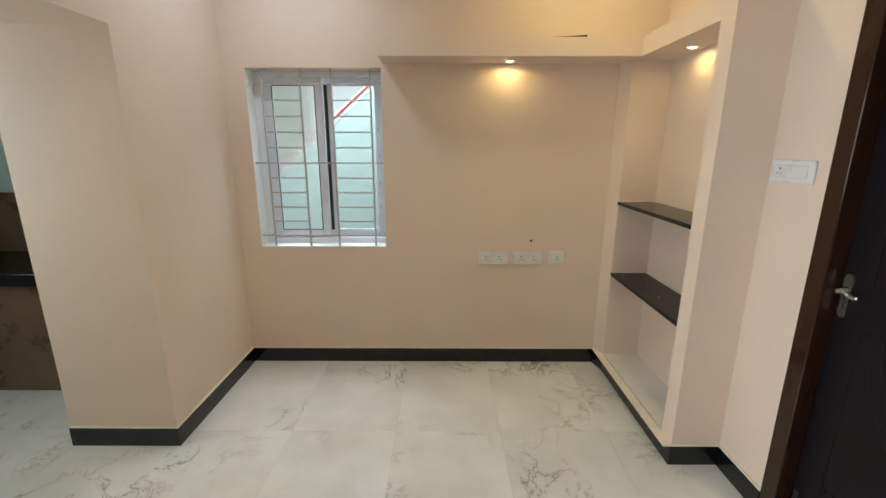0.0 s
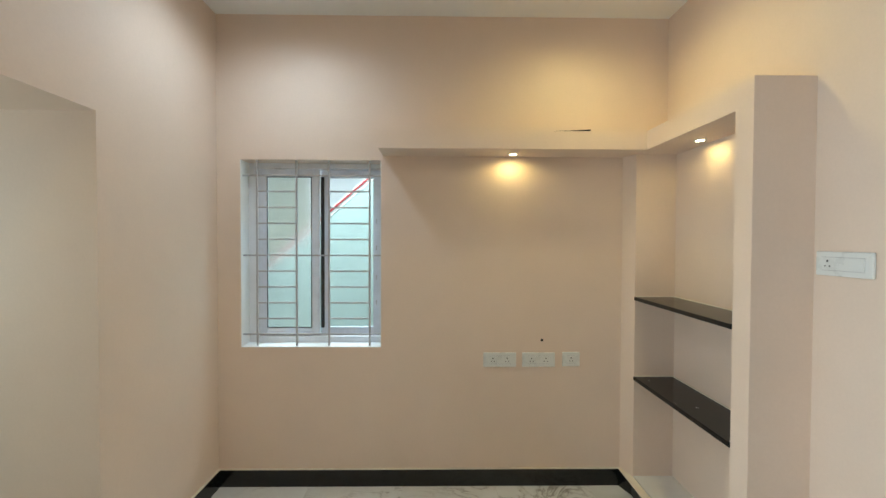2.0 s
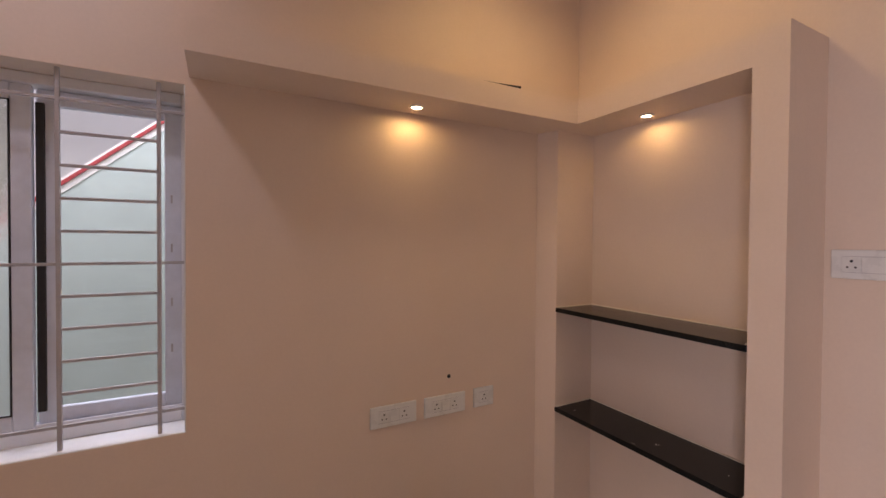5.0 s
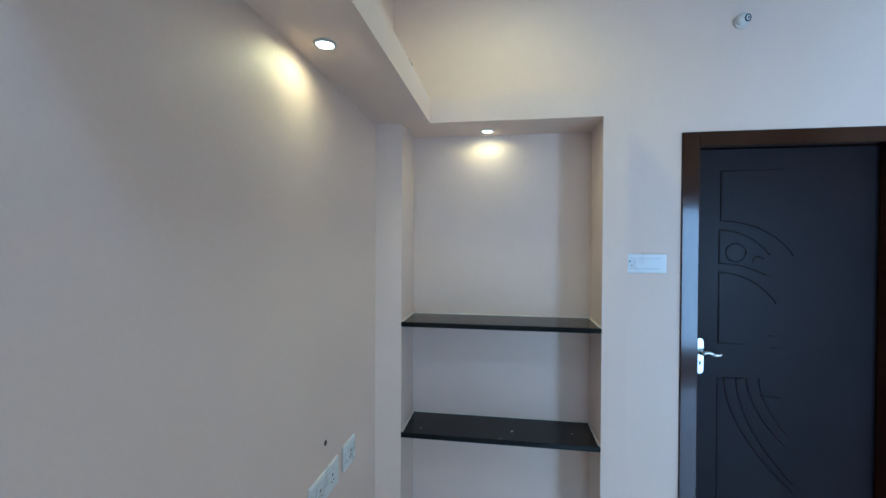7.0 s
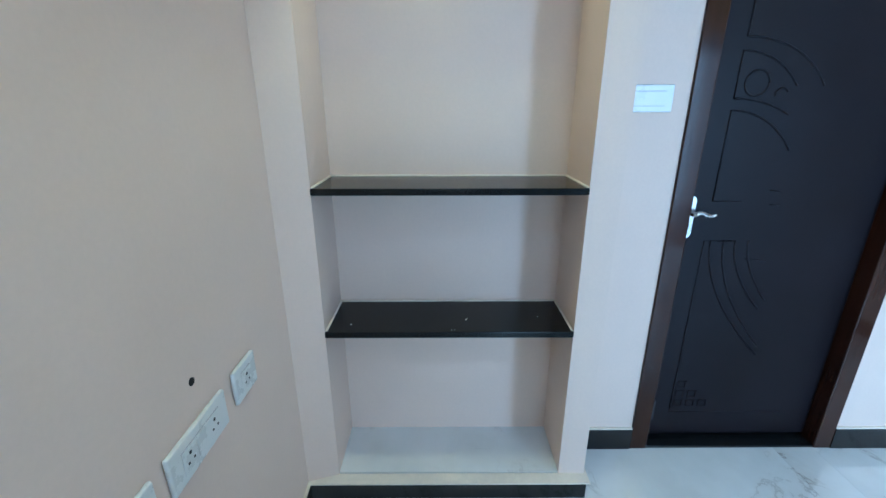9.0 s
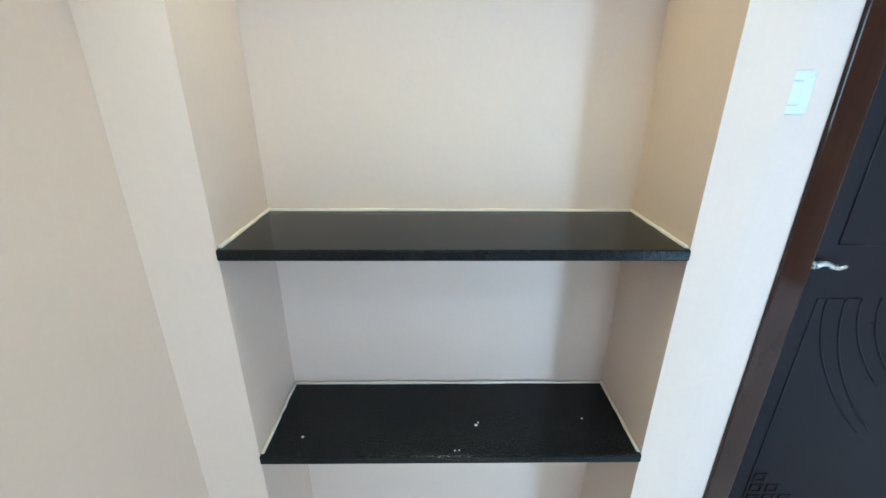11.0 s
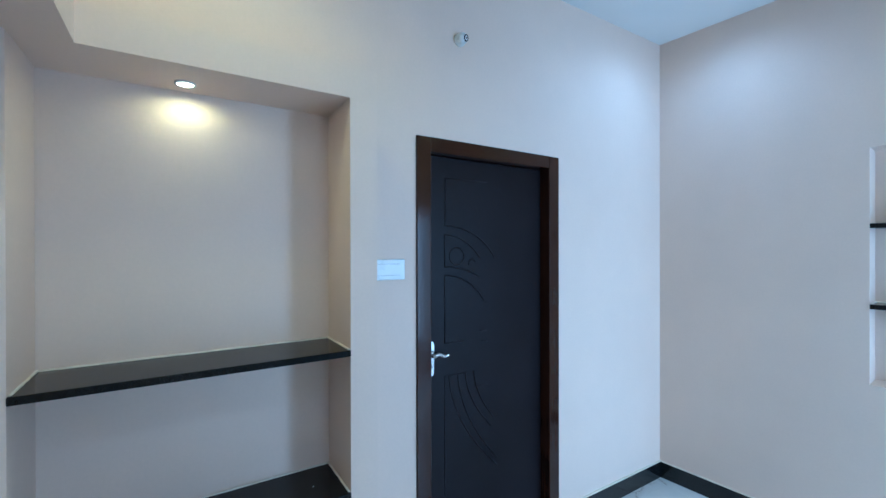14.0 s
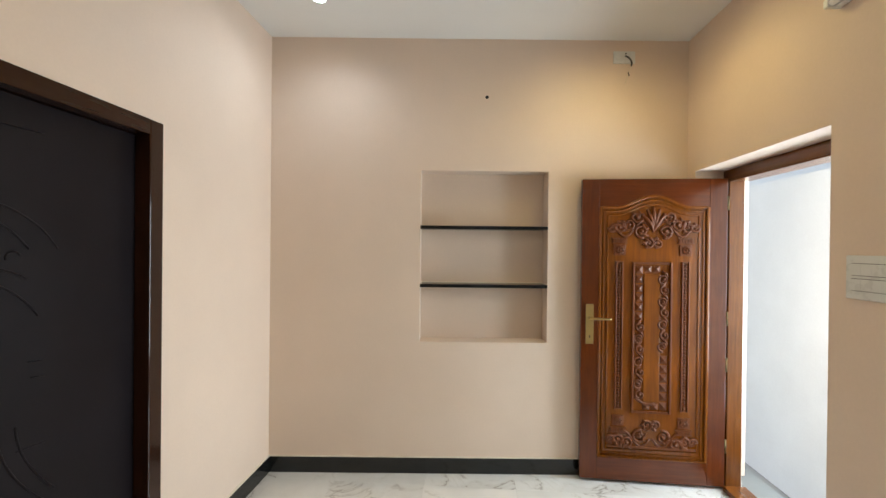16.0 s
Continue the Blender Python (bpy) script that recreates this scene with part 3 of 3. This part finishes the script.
def lever_handle(parent, x, z0, z1, zl, y, reach, metal, rounded, label):
    w = 0.016 if rounded else 0.020
    n = 10
    if rounded:
        outline = [(x + w * math.cos(math.pi * i / n), z1 - 0.02 + 0.02 * math.sin(math.pi * i / n)) for i in range(n + 1)]
        outline += [(x - w * math.cos(math.pi * i / n), z0 + 0.02 - 0.02 * math.sin(math.pi * i / n)) for i in range(n + 1)]
    else:
        outline = [(x + w * 1.25, z1), (x - w * 1.25, z1), (x - w * 1.25, z0), (x + w * 1.25, z0)]
    bm = slab(bmesh.new(), outline, y - 0.008, y)
    plate = part("handle_plate", bm, metal, parent, label)
    part("spindle", lathe(bmesh.new(), [(0.011, 0), (0.011, -0.018), (0.009, -0.036)], 14, (x, y - 0.006, zl), "Y"), metal, plate, smooth=True)
    sway = [(x + reach * i / 12, y - 0.040, zl + (0.006 * math.sin(i / 12 * 2 * math.pi) if rounded else 0.0)) for i in range(13)]
    part("lever", tube(bmesh.new(), sway, 0.009, 10, lambda f: 1.0 - 0.25 * f), metal, plate, smooth=True)
    part("keyhole", boxes((x - 0.003, x + 0.003, y - 0.0090, y - 0.0075, z0 + 0.040, z0 + 0.058)), DARKHOLE, plate)


lever_handle(leaf, 0.108, 0.985, 1.150, 1.086, LY, 0.080, STEEL, True, "satin steel lever handle")
part("tower_bolt", boxes((0.096, 0.116, LY - 0.012, LY, 0.115, 0.215), (0.101, 0.111, LY - 0.018, LY - 0.012, 0.150, 0.165), bevel=0.002), RUBBER, leaf, "black tower bolt")

# carved front door, open against the south wall
d2 = thing("door_2", pose(0, 0, 0), "open carved teak front door in a teak frame", "door", kind="structure")
part("jamb", boxes((-2.895, -2.80, EY1, EY1 + 0.072, 0, EH), bevel=0.004), TEAKPOST, d2)
part("jamb", boxes((-2.92, -2.80, EY0 - 0.085, EY0, 0, EH), bevel=0.004), TEAKPOST, d2)
part("head", boxes((-2.921, -2.799, EY1 + 0.072, EY0 - 0.085, EH - 0.078, EH), bevel=0.004), TEAKHEAD, d2)
part("head_bead", boxes((-2.799, -2.790, EY1 + 0.072, EY0 - 0.085, EH - 0.070, EH - 0.060)), TEAKHEAD, d2)
part("threshold", boxes((-2.92, -2.78, EY1 + 0.072, EY0 - 0.085, 0, 0.035), bevel=0.004), TEAKHEAD, d2)
LEAF = pose(-1.878, -3.366, 0.022, 0, 0, 180 - 2.2)
LW, LH = 0.915, 2.006
fl = new("leaf", mesh_of("leaf", boxes((0.10, LW - 0.10, 0.016, 0.030, 0.10, LH - 0.06)), TEAK))
fl.parent, fl.matrix_basis = d2, LEAF
tagged(fl, "polished teak leaf with deep carving")
ax0, ax1, az0, azs = 0.113, 0.806, 0.146, 1.824


def arch(x, rise=0.074, half=0.24):
    u = abs(x - 0.460) / half
    return azs + (rise * (math.cos(math.pi * u) + 1) / 2 if u < 1 else 0)


part("stile", boxes((0, ax0, 0, 0.042, 0, LH), bevel=0.003), TEAKRED, fl)
part("stile", boxes((ax1, LW, 0, 0.042, 0, LH), bevel=0.003), TEAKRED, fl)
part("rail", boxes((ax0, ax1, 0.0005, 0.0415, 0, az0)), TEAKRAIL, fl)
N = 40
bm = bmesh.new()
for i in range(N):
    xa, xb = ax0 + (ax1 - ax0) * i / N, ax0 + (ax1 - ax0) * (i + 1) / N
    slab(bm, [(xa, arch(xa)), (xb, arch(xb)), (xb, LH), (xa, LH)], 0.0005, 0.0415)
bmesh.ops.remove_doubles(bm, verts=bm.verts[:], dist=1e-5)
part("rail", bm, TEAKRAIL, fl)


def arch_path(inset, y):
    x0, x1 = ax0 + inset, ax1 - inset
    return [(x0, y, az0 + inset)] + [(x0 + (x1 - x0) * i / N, y, arch(x0 + (x1 - x0) * i / N) - inset) for i in range(N + 1)] + [(x1, y, az0 + inset), (x0, y, az0 + inset)]


part("moulding", tube(bmesh.new(), arch_path(0.006, 0.006), 0.011, 8), TEAK, fl, smooth=True)
part("moulding", tube(bmesh.new(), arch_path(0.030, 0.014), 0.008, 8), TEAK, fl, smooth=True)
part("moulding", tube(bmesh.new(), arch_path(0.058, 0.014), 0.007, 8), TEAK, fl, smooth=True)
cx0, cx1, cz0, cz1 = 0.330, 0.582, 0.452, 1.455
part("centre_frame", ring(bmesh.new(), cx0, cx1, cz0, cz1, (0.014,) * 4, 0.002, 0.018, 0.003), TEAKDARK, fl)
part("centre_panel", boxes((0.405, 0.508, 0.008, 0.018, 0.53, 1.375), bevel=0.003), TEAK, fl)


def pyramid(bm, x, z, w, h, y, out):
    base = [bm.verts.new((x + a * w / 2, y, z + b * h / 2)) for a, b in ((-1, -1), (1, -1), (1, 1), (-1, 1))]
    top = bm.verts.new((x, y - out, z))
    for i in range(4):
        bm.faces.new((base[i], base[(i + 1) % 4], top))
    bm.faces.new(base[::-1])


bm = bmesh.new()
for i in range(6):
    pyramid(bm, 0.375, 1.405 - 0.062 * i, 0.052, 0.060, 0.017, 0.014)
    pyramid(bm, 0.535, 0.50 + 0.062 * i, 0.052, 0.060, 0.017, 0.014)
for i in range(1, 3):
    pyramid(bm, 0.375 + 0.054 * i, 1.410, 0.052, 0.050, 0.017, 0.014)
    pyramid(bm, 0.535 - 0.054 * i, 0.495, 0.052, 0.050, 0.017, 0.014)
part("diamond_carving", bm, TEAKDARK, fl)


def curl(cx, cz, r, start, turns, y, n=26, inner=0.22):
    """A spiral that winds in to its centre."""
    return [(cx + r * (1 - (1 - inner) * i / n) * math.cos(start + turns * 2 * math.pi * i / n), y, cz + r * (1 - (1 - inner) * i / n) * math.sin(start + turns * 2 * math.pi * i / n)) for i in range(n + 1)]


def knob(bm, x, z, y, r, squash=0.6):
    lathe(bm, [(r, 0), (r * 0.85, -r * squash * 0.6), (r * 0.45, -r * squash), (r * 0.05, -r * squash * 1.1)], 10, (x, y, z), "Y")


def scroll_run(x, z0, z1, side):
    bm = bmesh.new()
    n = 7
    step = (z1 - z0) / n
    for i in range(n):
        z = z0 + step * (i + 0.5)
        flip = side if i % 2 == 0 else -side
        tube(bm, curl(x + 0.006 * flip, z, 0.033, math.pi / 2 * flip, 1.35 * flip, 0.010), 0.0075, 6, lambda f: 1.0 - 0.35 * f)
        knob(bm, x + 0.004 * flip, z, 0.014, 0.011, 1.2)
        tube(bm, [(x - 0.026 * flip, 0.012, z + step * 0.2), (x - 0.010 * flip, 0.006, z + step * 0.5), (x + 0.014 * flip, 0.012, z + step * 0.72)], 0.008, 6, lambda f: 0.5 + math.sin(f * math.pi) * 0.6)
    return bm


part("scroll_carving", scroll_run(0.380, 0.535, 1.06, 1), TEAKDARK, fl, smooth=True)
part("scroll_carving", scroll_run(0.533, 0.86, 1.38, -1), TEAKDARK, fl, smooth=True)
sweep = [(0.350 + 0.13 * f, 0.012, 0.555 - 0.045 * math.sin(f * math.pi * 0.7)) for f in [i / 10 for i in range(11)]]
part("scroll_carving", tube(bmesh.new(), sweep, 0.008, 6), TEAKDARK, fl, smooth=True)
for bx in (0.247, 0.666):
    part("column_frame", ring(bmesh.new(), bx - 0.024, bx + 0.024, 0.472, 1.460, (0.009,) * 4, 0.004, 0.018, 0.003), TEAKDARK, fl)
    bm = bmesh.new()
    for i in range(44):
        knob(bm, bx, 0.492 + i * 0.0219, 0.016, 0.0098, 0.9)
    part("bead_column", bm, TEAKDARK, fl, smooth=True)
    for z, up in ((1.535, 1), (0.395, -1)):
        bm = boxes((bx - 0.038, bx + 0.038, 0.008, 0.018, z - 0.036, z + 0.036), bevel=0.002)
        for k in range(8):
            a = k * math.pi / 4
            tube(bm, [(bx + 0.007 * math.cos(a), 0.008, z + 0.007 * math.sin(a)), (bx + 0.018 * math.cos(a), 0.003, z + 0.018 * math.sin(a)), (bx + 0.030 * math.cos(a), 0.008, z + 0.030 * math.sin(a))], 0.006, 6, lambda f: 0.5 + math.sin(f * math.pi) * 0.7)
        knob(bm, bx, z, 0.006, 0.011, 0.9)
        part("rosette", bm, TEAKDARK, fl, smooth=False)
        zc = z + up * 0.062
        bm = boxes((bx - 0.048, bx + 0.048, 0.006, 0.018, zc - 0.012, zc + 0.012), (bx - 0.052, bx + 0.052, 0.004, 0.018, zc + 0.013, zc + 0.019), (bx - 0.052, bx + 0.052, 0.004, 0.018, zc - 0.019, zc - 0.013))
        for k in range(5):
            box(bm, bx - 0.042 + k * 0.018, bx - 0.031 + k * 0.018, 0.001, 0.008, zc - 0.010, zc + 0.010)
        part("capital", bm, TEAKDARK, fl)


def crest(mid, z0, up, wide):
    """Leafy scroll carving, mirrored about its middle; up is 1 for the top piece and -1 for the foot."""
    bm = bmesh.new()
    tall = [(0.00, 0.168), (0.040, 0.150), (0.075, 0.115)] if up > 0 else []
    for dx, hgt in tall:
        for s in ((1, -1) if dx else (1,)):
            pts = [(mid + s * dx * f ** 1.6, 0.012 - 0.012 * math.sin(f * math.pi), z0 + up * hgt * f) for f in [i / 9 for i in range(10)]]
            tube(bm, pts, 0.011, 6, lambda f: 0.45 + 0.75 * math.sin(f * math.pi * 0.9))
    for s in (1, -1):
        for (dx, dz, r, st, tn) in ((0.030, -0.075, 0.034, 0.5, 1.4), (0.075, 0.005, 0.046, -0.6, 1.5), (0.105, 0.098, 0.042, 0.8, 1.4), (0.155, 0.050, 0.044, 2.2, -1.4), (0.215, 0.030, 0.040, 0.4, 1.5), (0.258, 0.030, 0.030, 2.0, -1.3)):
            if dx > wide or (up < 0 and dz > 0.09):
                continue
            a0 = st * math.pi if s > 0 else math.pi - st * math.pi
            cx, cz = mid + s * dx, z0 + up * dz
            pts = curl(cx, cz, r, a0 * up, tn * s * up, 0.010, 24)
            tube(bm, pts, 0.0100, 6, lambda f: 1.0 - 0.3 * f)
            knob(bm, cx, cz, 0.014, r * 0.34, 1.0)
            for k in range(3):
                a = a0 + 1.1 * k
                tube(bm, [(cx + r * 0.35 * math.cos(a), 0.013, cz + r * 0.35 * math.sin(a)), (cx + r * 0.75 * math.cos(a + 0.3), 0.005, cz + r * 0.75 * math.sin(a + 0.3)), (cx + r * 1.15 * math.cos(a + 0.7), 0.013, cz + r * 1.15 * math.sin(a + 0.7))], 0.0075, 5, lambda f: 0.4 + 0.8 * math.sin(f * math.pi))
        stem = [(mid + s * (0.01 + 0.25 * f), 0.012, z0 + up * (0.02 + 0.05 * math.sin(f * math.pi * 2.2))) for f in [i / 16 for i in range(17)]]
        tube(bm, stem, 0.008, 6)
    return bm


part("crest_carving", crest(0.460, 1.655, 1, 0.3), TEAKDARK, fl, smooth=True)
part("foot_base", boxes((0.178, 0.742, 0.006, 0.018, 0.214, 0.228), bevel=0.003), TEAKDARK, fl)
part("foot_carving", crest(0.460, 0.300, -1, 0.3), TEAKDARK, fl, smooth=True)
lever_handle(fl, 0.055, 0.905, 1.170, 1.077, 0.0, 0.130, BRASS, False, "antique brass plate and lever")
for z in (0.22, 0.75, 1.05, 1.80):
    part("hinge", lathe(bmesh.new(), [(0.007, 0), (0.007, 0.09)], 10, (LW + 0.004, 0.004, z)), DULLBRASS, fl, "dull brass butt hinge", smooth=True)


# ---- switches, sockets and small fixtures ----
def plate_thing(name, m, w, h, label, category, modules, group=""):
    """A wall plate; modules are (kind, x, width) along the plate."""
    p = thing(name, m, label, category, group)
    part("cover_plate", boxes((0, w, -0.011, 0, 0, h), bevel=0.004), PLASTIC, p)
    mh = h * 0.52
    z0 = (h - mh) / 2
    for mk, x, mw in modules:
        body = part("socket" if mk == "socket" else "switch", boxes((x, x + mw, -0.0135, -0.011, z0, z0 + mh), bevel=0.001), PLASTIC, p)
        if mk == "socket":
            c, zc = x + mw / 2, z0 + mh / 2
            for px, pz, r in ((0, 0.010, 0.0042), (-0.0095, -0.009, 0.0032), (0.0095, -0.009, 0.0032)):
                part("pin_hole", lathe(bmesh.new(), [(r, 0), (r, -0.0006)], 10, (c + px, -0.0134, zc + pz), "Y"), DARKHOLE, body)
        else:
            part("rocker", boxes((x + 0.0006, x + mw - 0.0006, -0.0150, -0.0135, z0 + 0.001, z0 + mh - 0.001), bevel=0.0006), PLASTIC, body)
    lo, hi = modules[0][1], modules[-1][1] + modules[-1][2]
    for zz in (z0 - 0.0022, z0 + mh + 0.0004):
        part("gap_line", boxes((lo, hi, -0.0116, -0.0105, zz, zz + 0.0014)), GRILLE, p)
    return p


TWO = [("socket", 0.036, 0.048), ("switch", 0.085, 0.042), ("socket", 0.128, 0.048)]
plate_thing("socket_plate", pose(-0.926, -0.001, 0.772), 0.211, 0.092, "white plate with two sockets and switches on the wall", "socket", TWO, "television sockets")
plate_thing("socket_plate", pose(-0.676, -0.001, 0.772), 0.211, 0.092, "white plate with two sockets and switches on the wall", "socket", TWO, "television sockets")
plate_thing("socket_plate", pose(-0.417, -0.001, 0.775), 0.112, 0.092, "small white plate with one socket on the wall", "socket", [("socket", 0.030, 0.050)], "television sockets")
plate_thing("switch_plate", pose(XE - 0.001, -1.086, 1.455, 0, 0, -90), 0.215, 0.090, "white switch plate with a socket beside the dark door", "switch", [("socket", 0.028, 0.046), ("switch", 0.0745, 0.113)])
sb = thing("switch_board", pose(XW + 0.001, -2.244, 1.380, 0, 0, 90), "large white switch board with two rows beside the front door", "switch")
part("cover_plate", boxes((0, 0.26, -0.011, 0, 0, 0.168), bevel=0.004), PLASTIC, sb)
for z in (0.034, 0.092):
    # dark backing strip: the shade in the gap is put into its colour
    part("gap_line", boxes((0.026, 0.236, -0.0118, -0.0105, z - 0.002, z + 0.046)), WIREGAP, sb, "dark strip drawn as the shadow gap round the switch row")
    for i in range(5):
        part("switch", boxes((0.0265 + 0.042 * i, 0.0680 + 0.042 * i, -0.0150, -0.011, z, z + 0.044), bevel=0.0008), PLASTIC, sb)

ac = thing("wall_junction_box", SOUTH @ pose(2.352, -0.001, 2.838), "white junction plate with loose grey wires hanging", "junction box")
part("cover_plate", boxes((0, 0.150, -0.010, 0, 0, 0.085), bevel=0.004), PLASTIC, ac)
part("wire", tube(bmesh.new(), [(0.080, -0.008, 0.052), (0.092, -0.022, 0.040), (0.110, -0.026, 0.020), (0.122, -0.018, 0.002), (0.120, -0.014, -0.020)], 0.006, 6), WIREGAP, ac, "grey cable end", smooth=True)
part("wire", tube(bmesh.new(), [(0.120, -0.014, -0.018), (0.108, -0.014, -0.060), (0.094, -0.008, -0.100), (0.084, -0.006, -0.135)], 0.0022, 6), PUTTY, ac, "thin pale wire", smooth=True)
part("wire_end", tube(bmesh.new(), [(0.100, -0.012, -0.062), (0.106, -0.013, -0.085)], 0.004, 6), WIREGAP, ac, smooth=True)
part("screw", lathe(bmesh.new(), [(0.005, 0), (0.004, -0.002)], 10, (0.084, -0.010, 0.068), "Y"), DARKHOLE, ac)

cc = thing("security_camera", pose(XE, -1.600, 2.585, 0, 0, -90), "small white dome-shaped security camera on the wall", "camera")
part("mount", lathe(bmesh.new(), [(0.030, 0), (0.030, -0.007), (0.027, -0.013)], 24, (0, 0, 0), "Y"), PLASTIC, cc, smooth=True)
AIM = Vector((0.35, -0.87, -0.15)).normalized()
turn = AIM.to_track_quat("Z", "Y").to_matrix().to_4x4()
ball = Vector((0.0, -0.023, 0.0))
bm = bmesh.new()
bmesh.ops.create_uvsphere(bm, u_segments=24, v_segments=16, radius=0.0275)
bm.transform(Matrix.Translation(ball) @ turn)
part("housing", bm, PLASTIC, cc, smooth=True)
bm = lathe(bmesh.new(), [(0.0160, 0.0210), (0.0163, 0.0259), (0.0135, 0.0266), (0.0115, 0.0253)], 24)
bm.transform(Matrix.Translation(ball) @ turn)
lens = part("lens", bm, RUBBER, cc, "black glossy lens face")
bm = lathe(bmesh.new(), [(0.0058, 0.0250), (0.0058, 0.0272), (0.0026, 0.0278)], 16)
bm.transform(Matrix.Translation(ball) @ turn)
part("lens_glass", bm, BROWNTILE, lens, "dark reddish lens glass", smooth=True)


def downlight(m, r, glow, label, group):
    d = thing("downlight", m, label, "downlight", group)
    part("trim_ring", lathe(bmesh.new(), [(r, 0), (r, -0.004), (r * 0.80, -0.006), (r * 0.76, -0.003), (r * 0.76, 0)], 28), PLASTIC, d, smooth=True)
    part("diffuser", lathe(bmesh.new(), [(r * 0.75, -0.001), (r * 0.6, -0.0045), (0.001, -0.006)], 24), glow, d, "lit diffuser", smooth=True)


downlight(pose(-0.76, -0.093, 2.117), 0.030, WARMGLOW, "small round warm downlight under the plaster ledge", "ledge downlights")
downlight(pose(0.160, -0.48, 2.117), 0.030, WARMGLOW, "small round warm downlight in the niche top", "ledge downlights")
for sx, sy, tone, watts in SPOTS:
    downlight(pose(sx, sy, H), 0.045, COOLGLOW if tone == COOL else WARMGLOW, "small round cool downlight in the ceiling" if tone == COOL else "small round warm downlight in the ceiling", "ceiling downlights")

tb = thing("tube_light", pose(XW, -2.30, 2.545, 0, 0, 90), "unlit white tube light batten on the wall", "tube light")
part("batten", boxes((0, 0.6, -0.036, 0, 0, 0.030), bevel=0.005), PLASTIC, tb)
part("tube", tube(bmesh.new(), [(0.02, -0.048, 0.016), (0.58, -0.048, 0.016)], 0.014, 12), OUTWHITE, tb, smooth=True)
part("end_cap", boxes((-0.004, 0.020, -0.064, 0, -0.002, 0.034), bevel=0.004), PLASTIC, tb)
part("end_cap", boxes((0.580, 0.604, -0.064, 0, -0.002, 0.034), bevel=0.004), PLASTIC, tb)

for m, r in ((pose(-0.548, 0, 0.943), 0.009), (SOUTH @ pose(1.486, 0, 2.600), 0.012)):
    h = thing("wall_plug", m, "dark plastic screw plug in a drilled hole", "wall plug", "wall plugs")
    part("rim", lathe(bmesh.new(), [(r, 0.002), (r, -0.0015), (r * 0.7, -0.002)], 14, (0, 0, 0), "Y"), DARKHOLE, h, smooth=True)
bm = slab(bmesh.new(), [(0, 0), (0.225, 0), (0.225, 0.012), (0.10, 0.004), (0, 0.001)], 0, 0.03)
st = solid("tile_offcut", bm, DARKHOLE, "thin dark offcut of tile lying on the plaster ledge", "offcut", kind="", m=pose(-0.555, -0.232, 2.222))

# ---- floor tiles ----
shapes = {}


def tile_mesh(w, d):
    key = (round(w, 3), round(d, 3))
    if key not in shapes:
        g = 0.0002
        bm = bmesh.new()
        a, b, c, e = g, w - g, g, d - g
        k = 0.00025
        box(bm, a, b, c, e, -0.010, -k)
        top = [f for f in bm.faces if f.normal.z > 0.5 or f.calc_center_median().z > -0.001]
        lid = [bm.verts.new((x, y, 0.0)) for x, y in ((a + k, c + k), (b - k, c + k), (b - k, e - k), (a + k, e - k))]
        old = [bm.verts.new((x, y, -k)) for x, y in ((a, c), (b, c), (b, e), (a, e))]
        bmesh.ops.delete(bm, geom=top, context="FACES_ONLY")
        bm.faces.new(lid)
        for i in range(4):
            bm.faces.new((old[i], old[(i + 1) % 4], lid[(i + 1) % 4], lid[i]))
        bmesh.ops.remove_doubles(bm, verts=bm.verts[:], dist=1e-6)
        shapes[key] = mesh_of("tile", bm, FLOOR)
    return shapes[key]


def lay(x0, x1, y0, y1, ox, oy, w, d):
    i = math.floor((x0 - ox) / w)
    while ox + i * w < x1:
        j = math.floor((y0 - oy) / d)
        while oy + j * d < y1:
            xa, xb = max(x0, ox + i * w), min(x1, ox + (i + 1) * w)
            ya, yb = max(y0, oy + j * d), min(y1, oy + (j + 1) * d)
            if xb - xa > 0.01 and yb - ya > 0.01:
                t = new("tile", tile_mesh(xb - xa, yb - ya))
                t.location = (xa, ya, 0)
                t.parent = floor
            j += 1
        i += 1


lay(-3.2, 0.40, -2.2, 0.1, -1.442, -0.82, 0.6, 1.2)
lay(-2.94, 0.40, -3.6, -2.2, -1.442, -0.82, 0.6, 1.2)
lay(-4.95, -3.2, -2.2, 0.2, -1.442, -0.82, 0.6, 1.2)
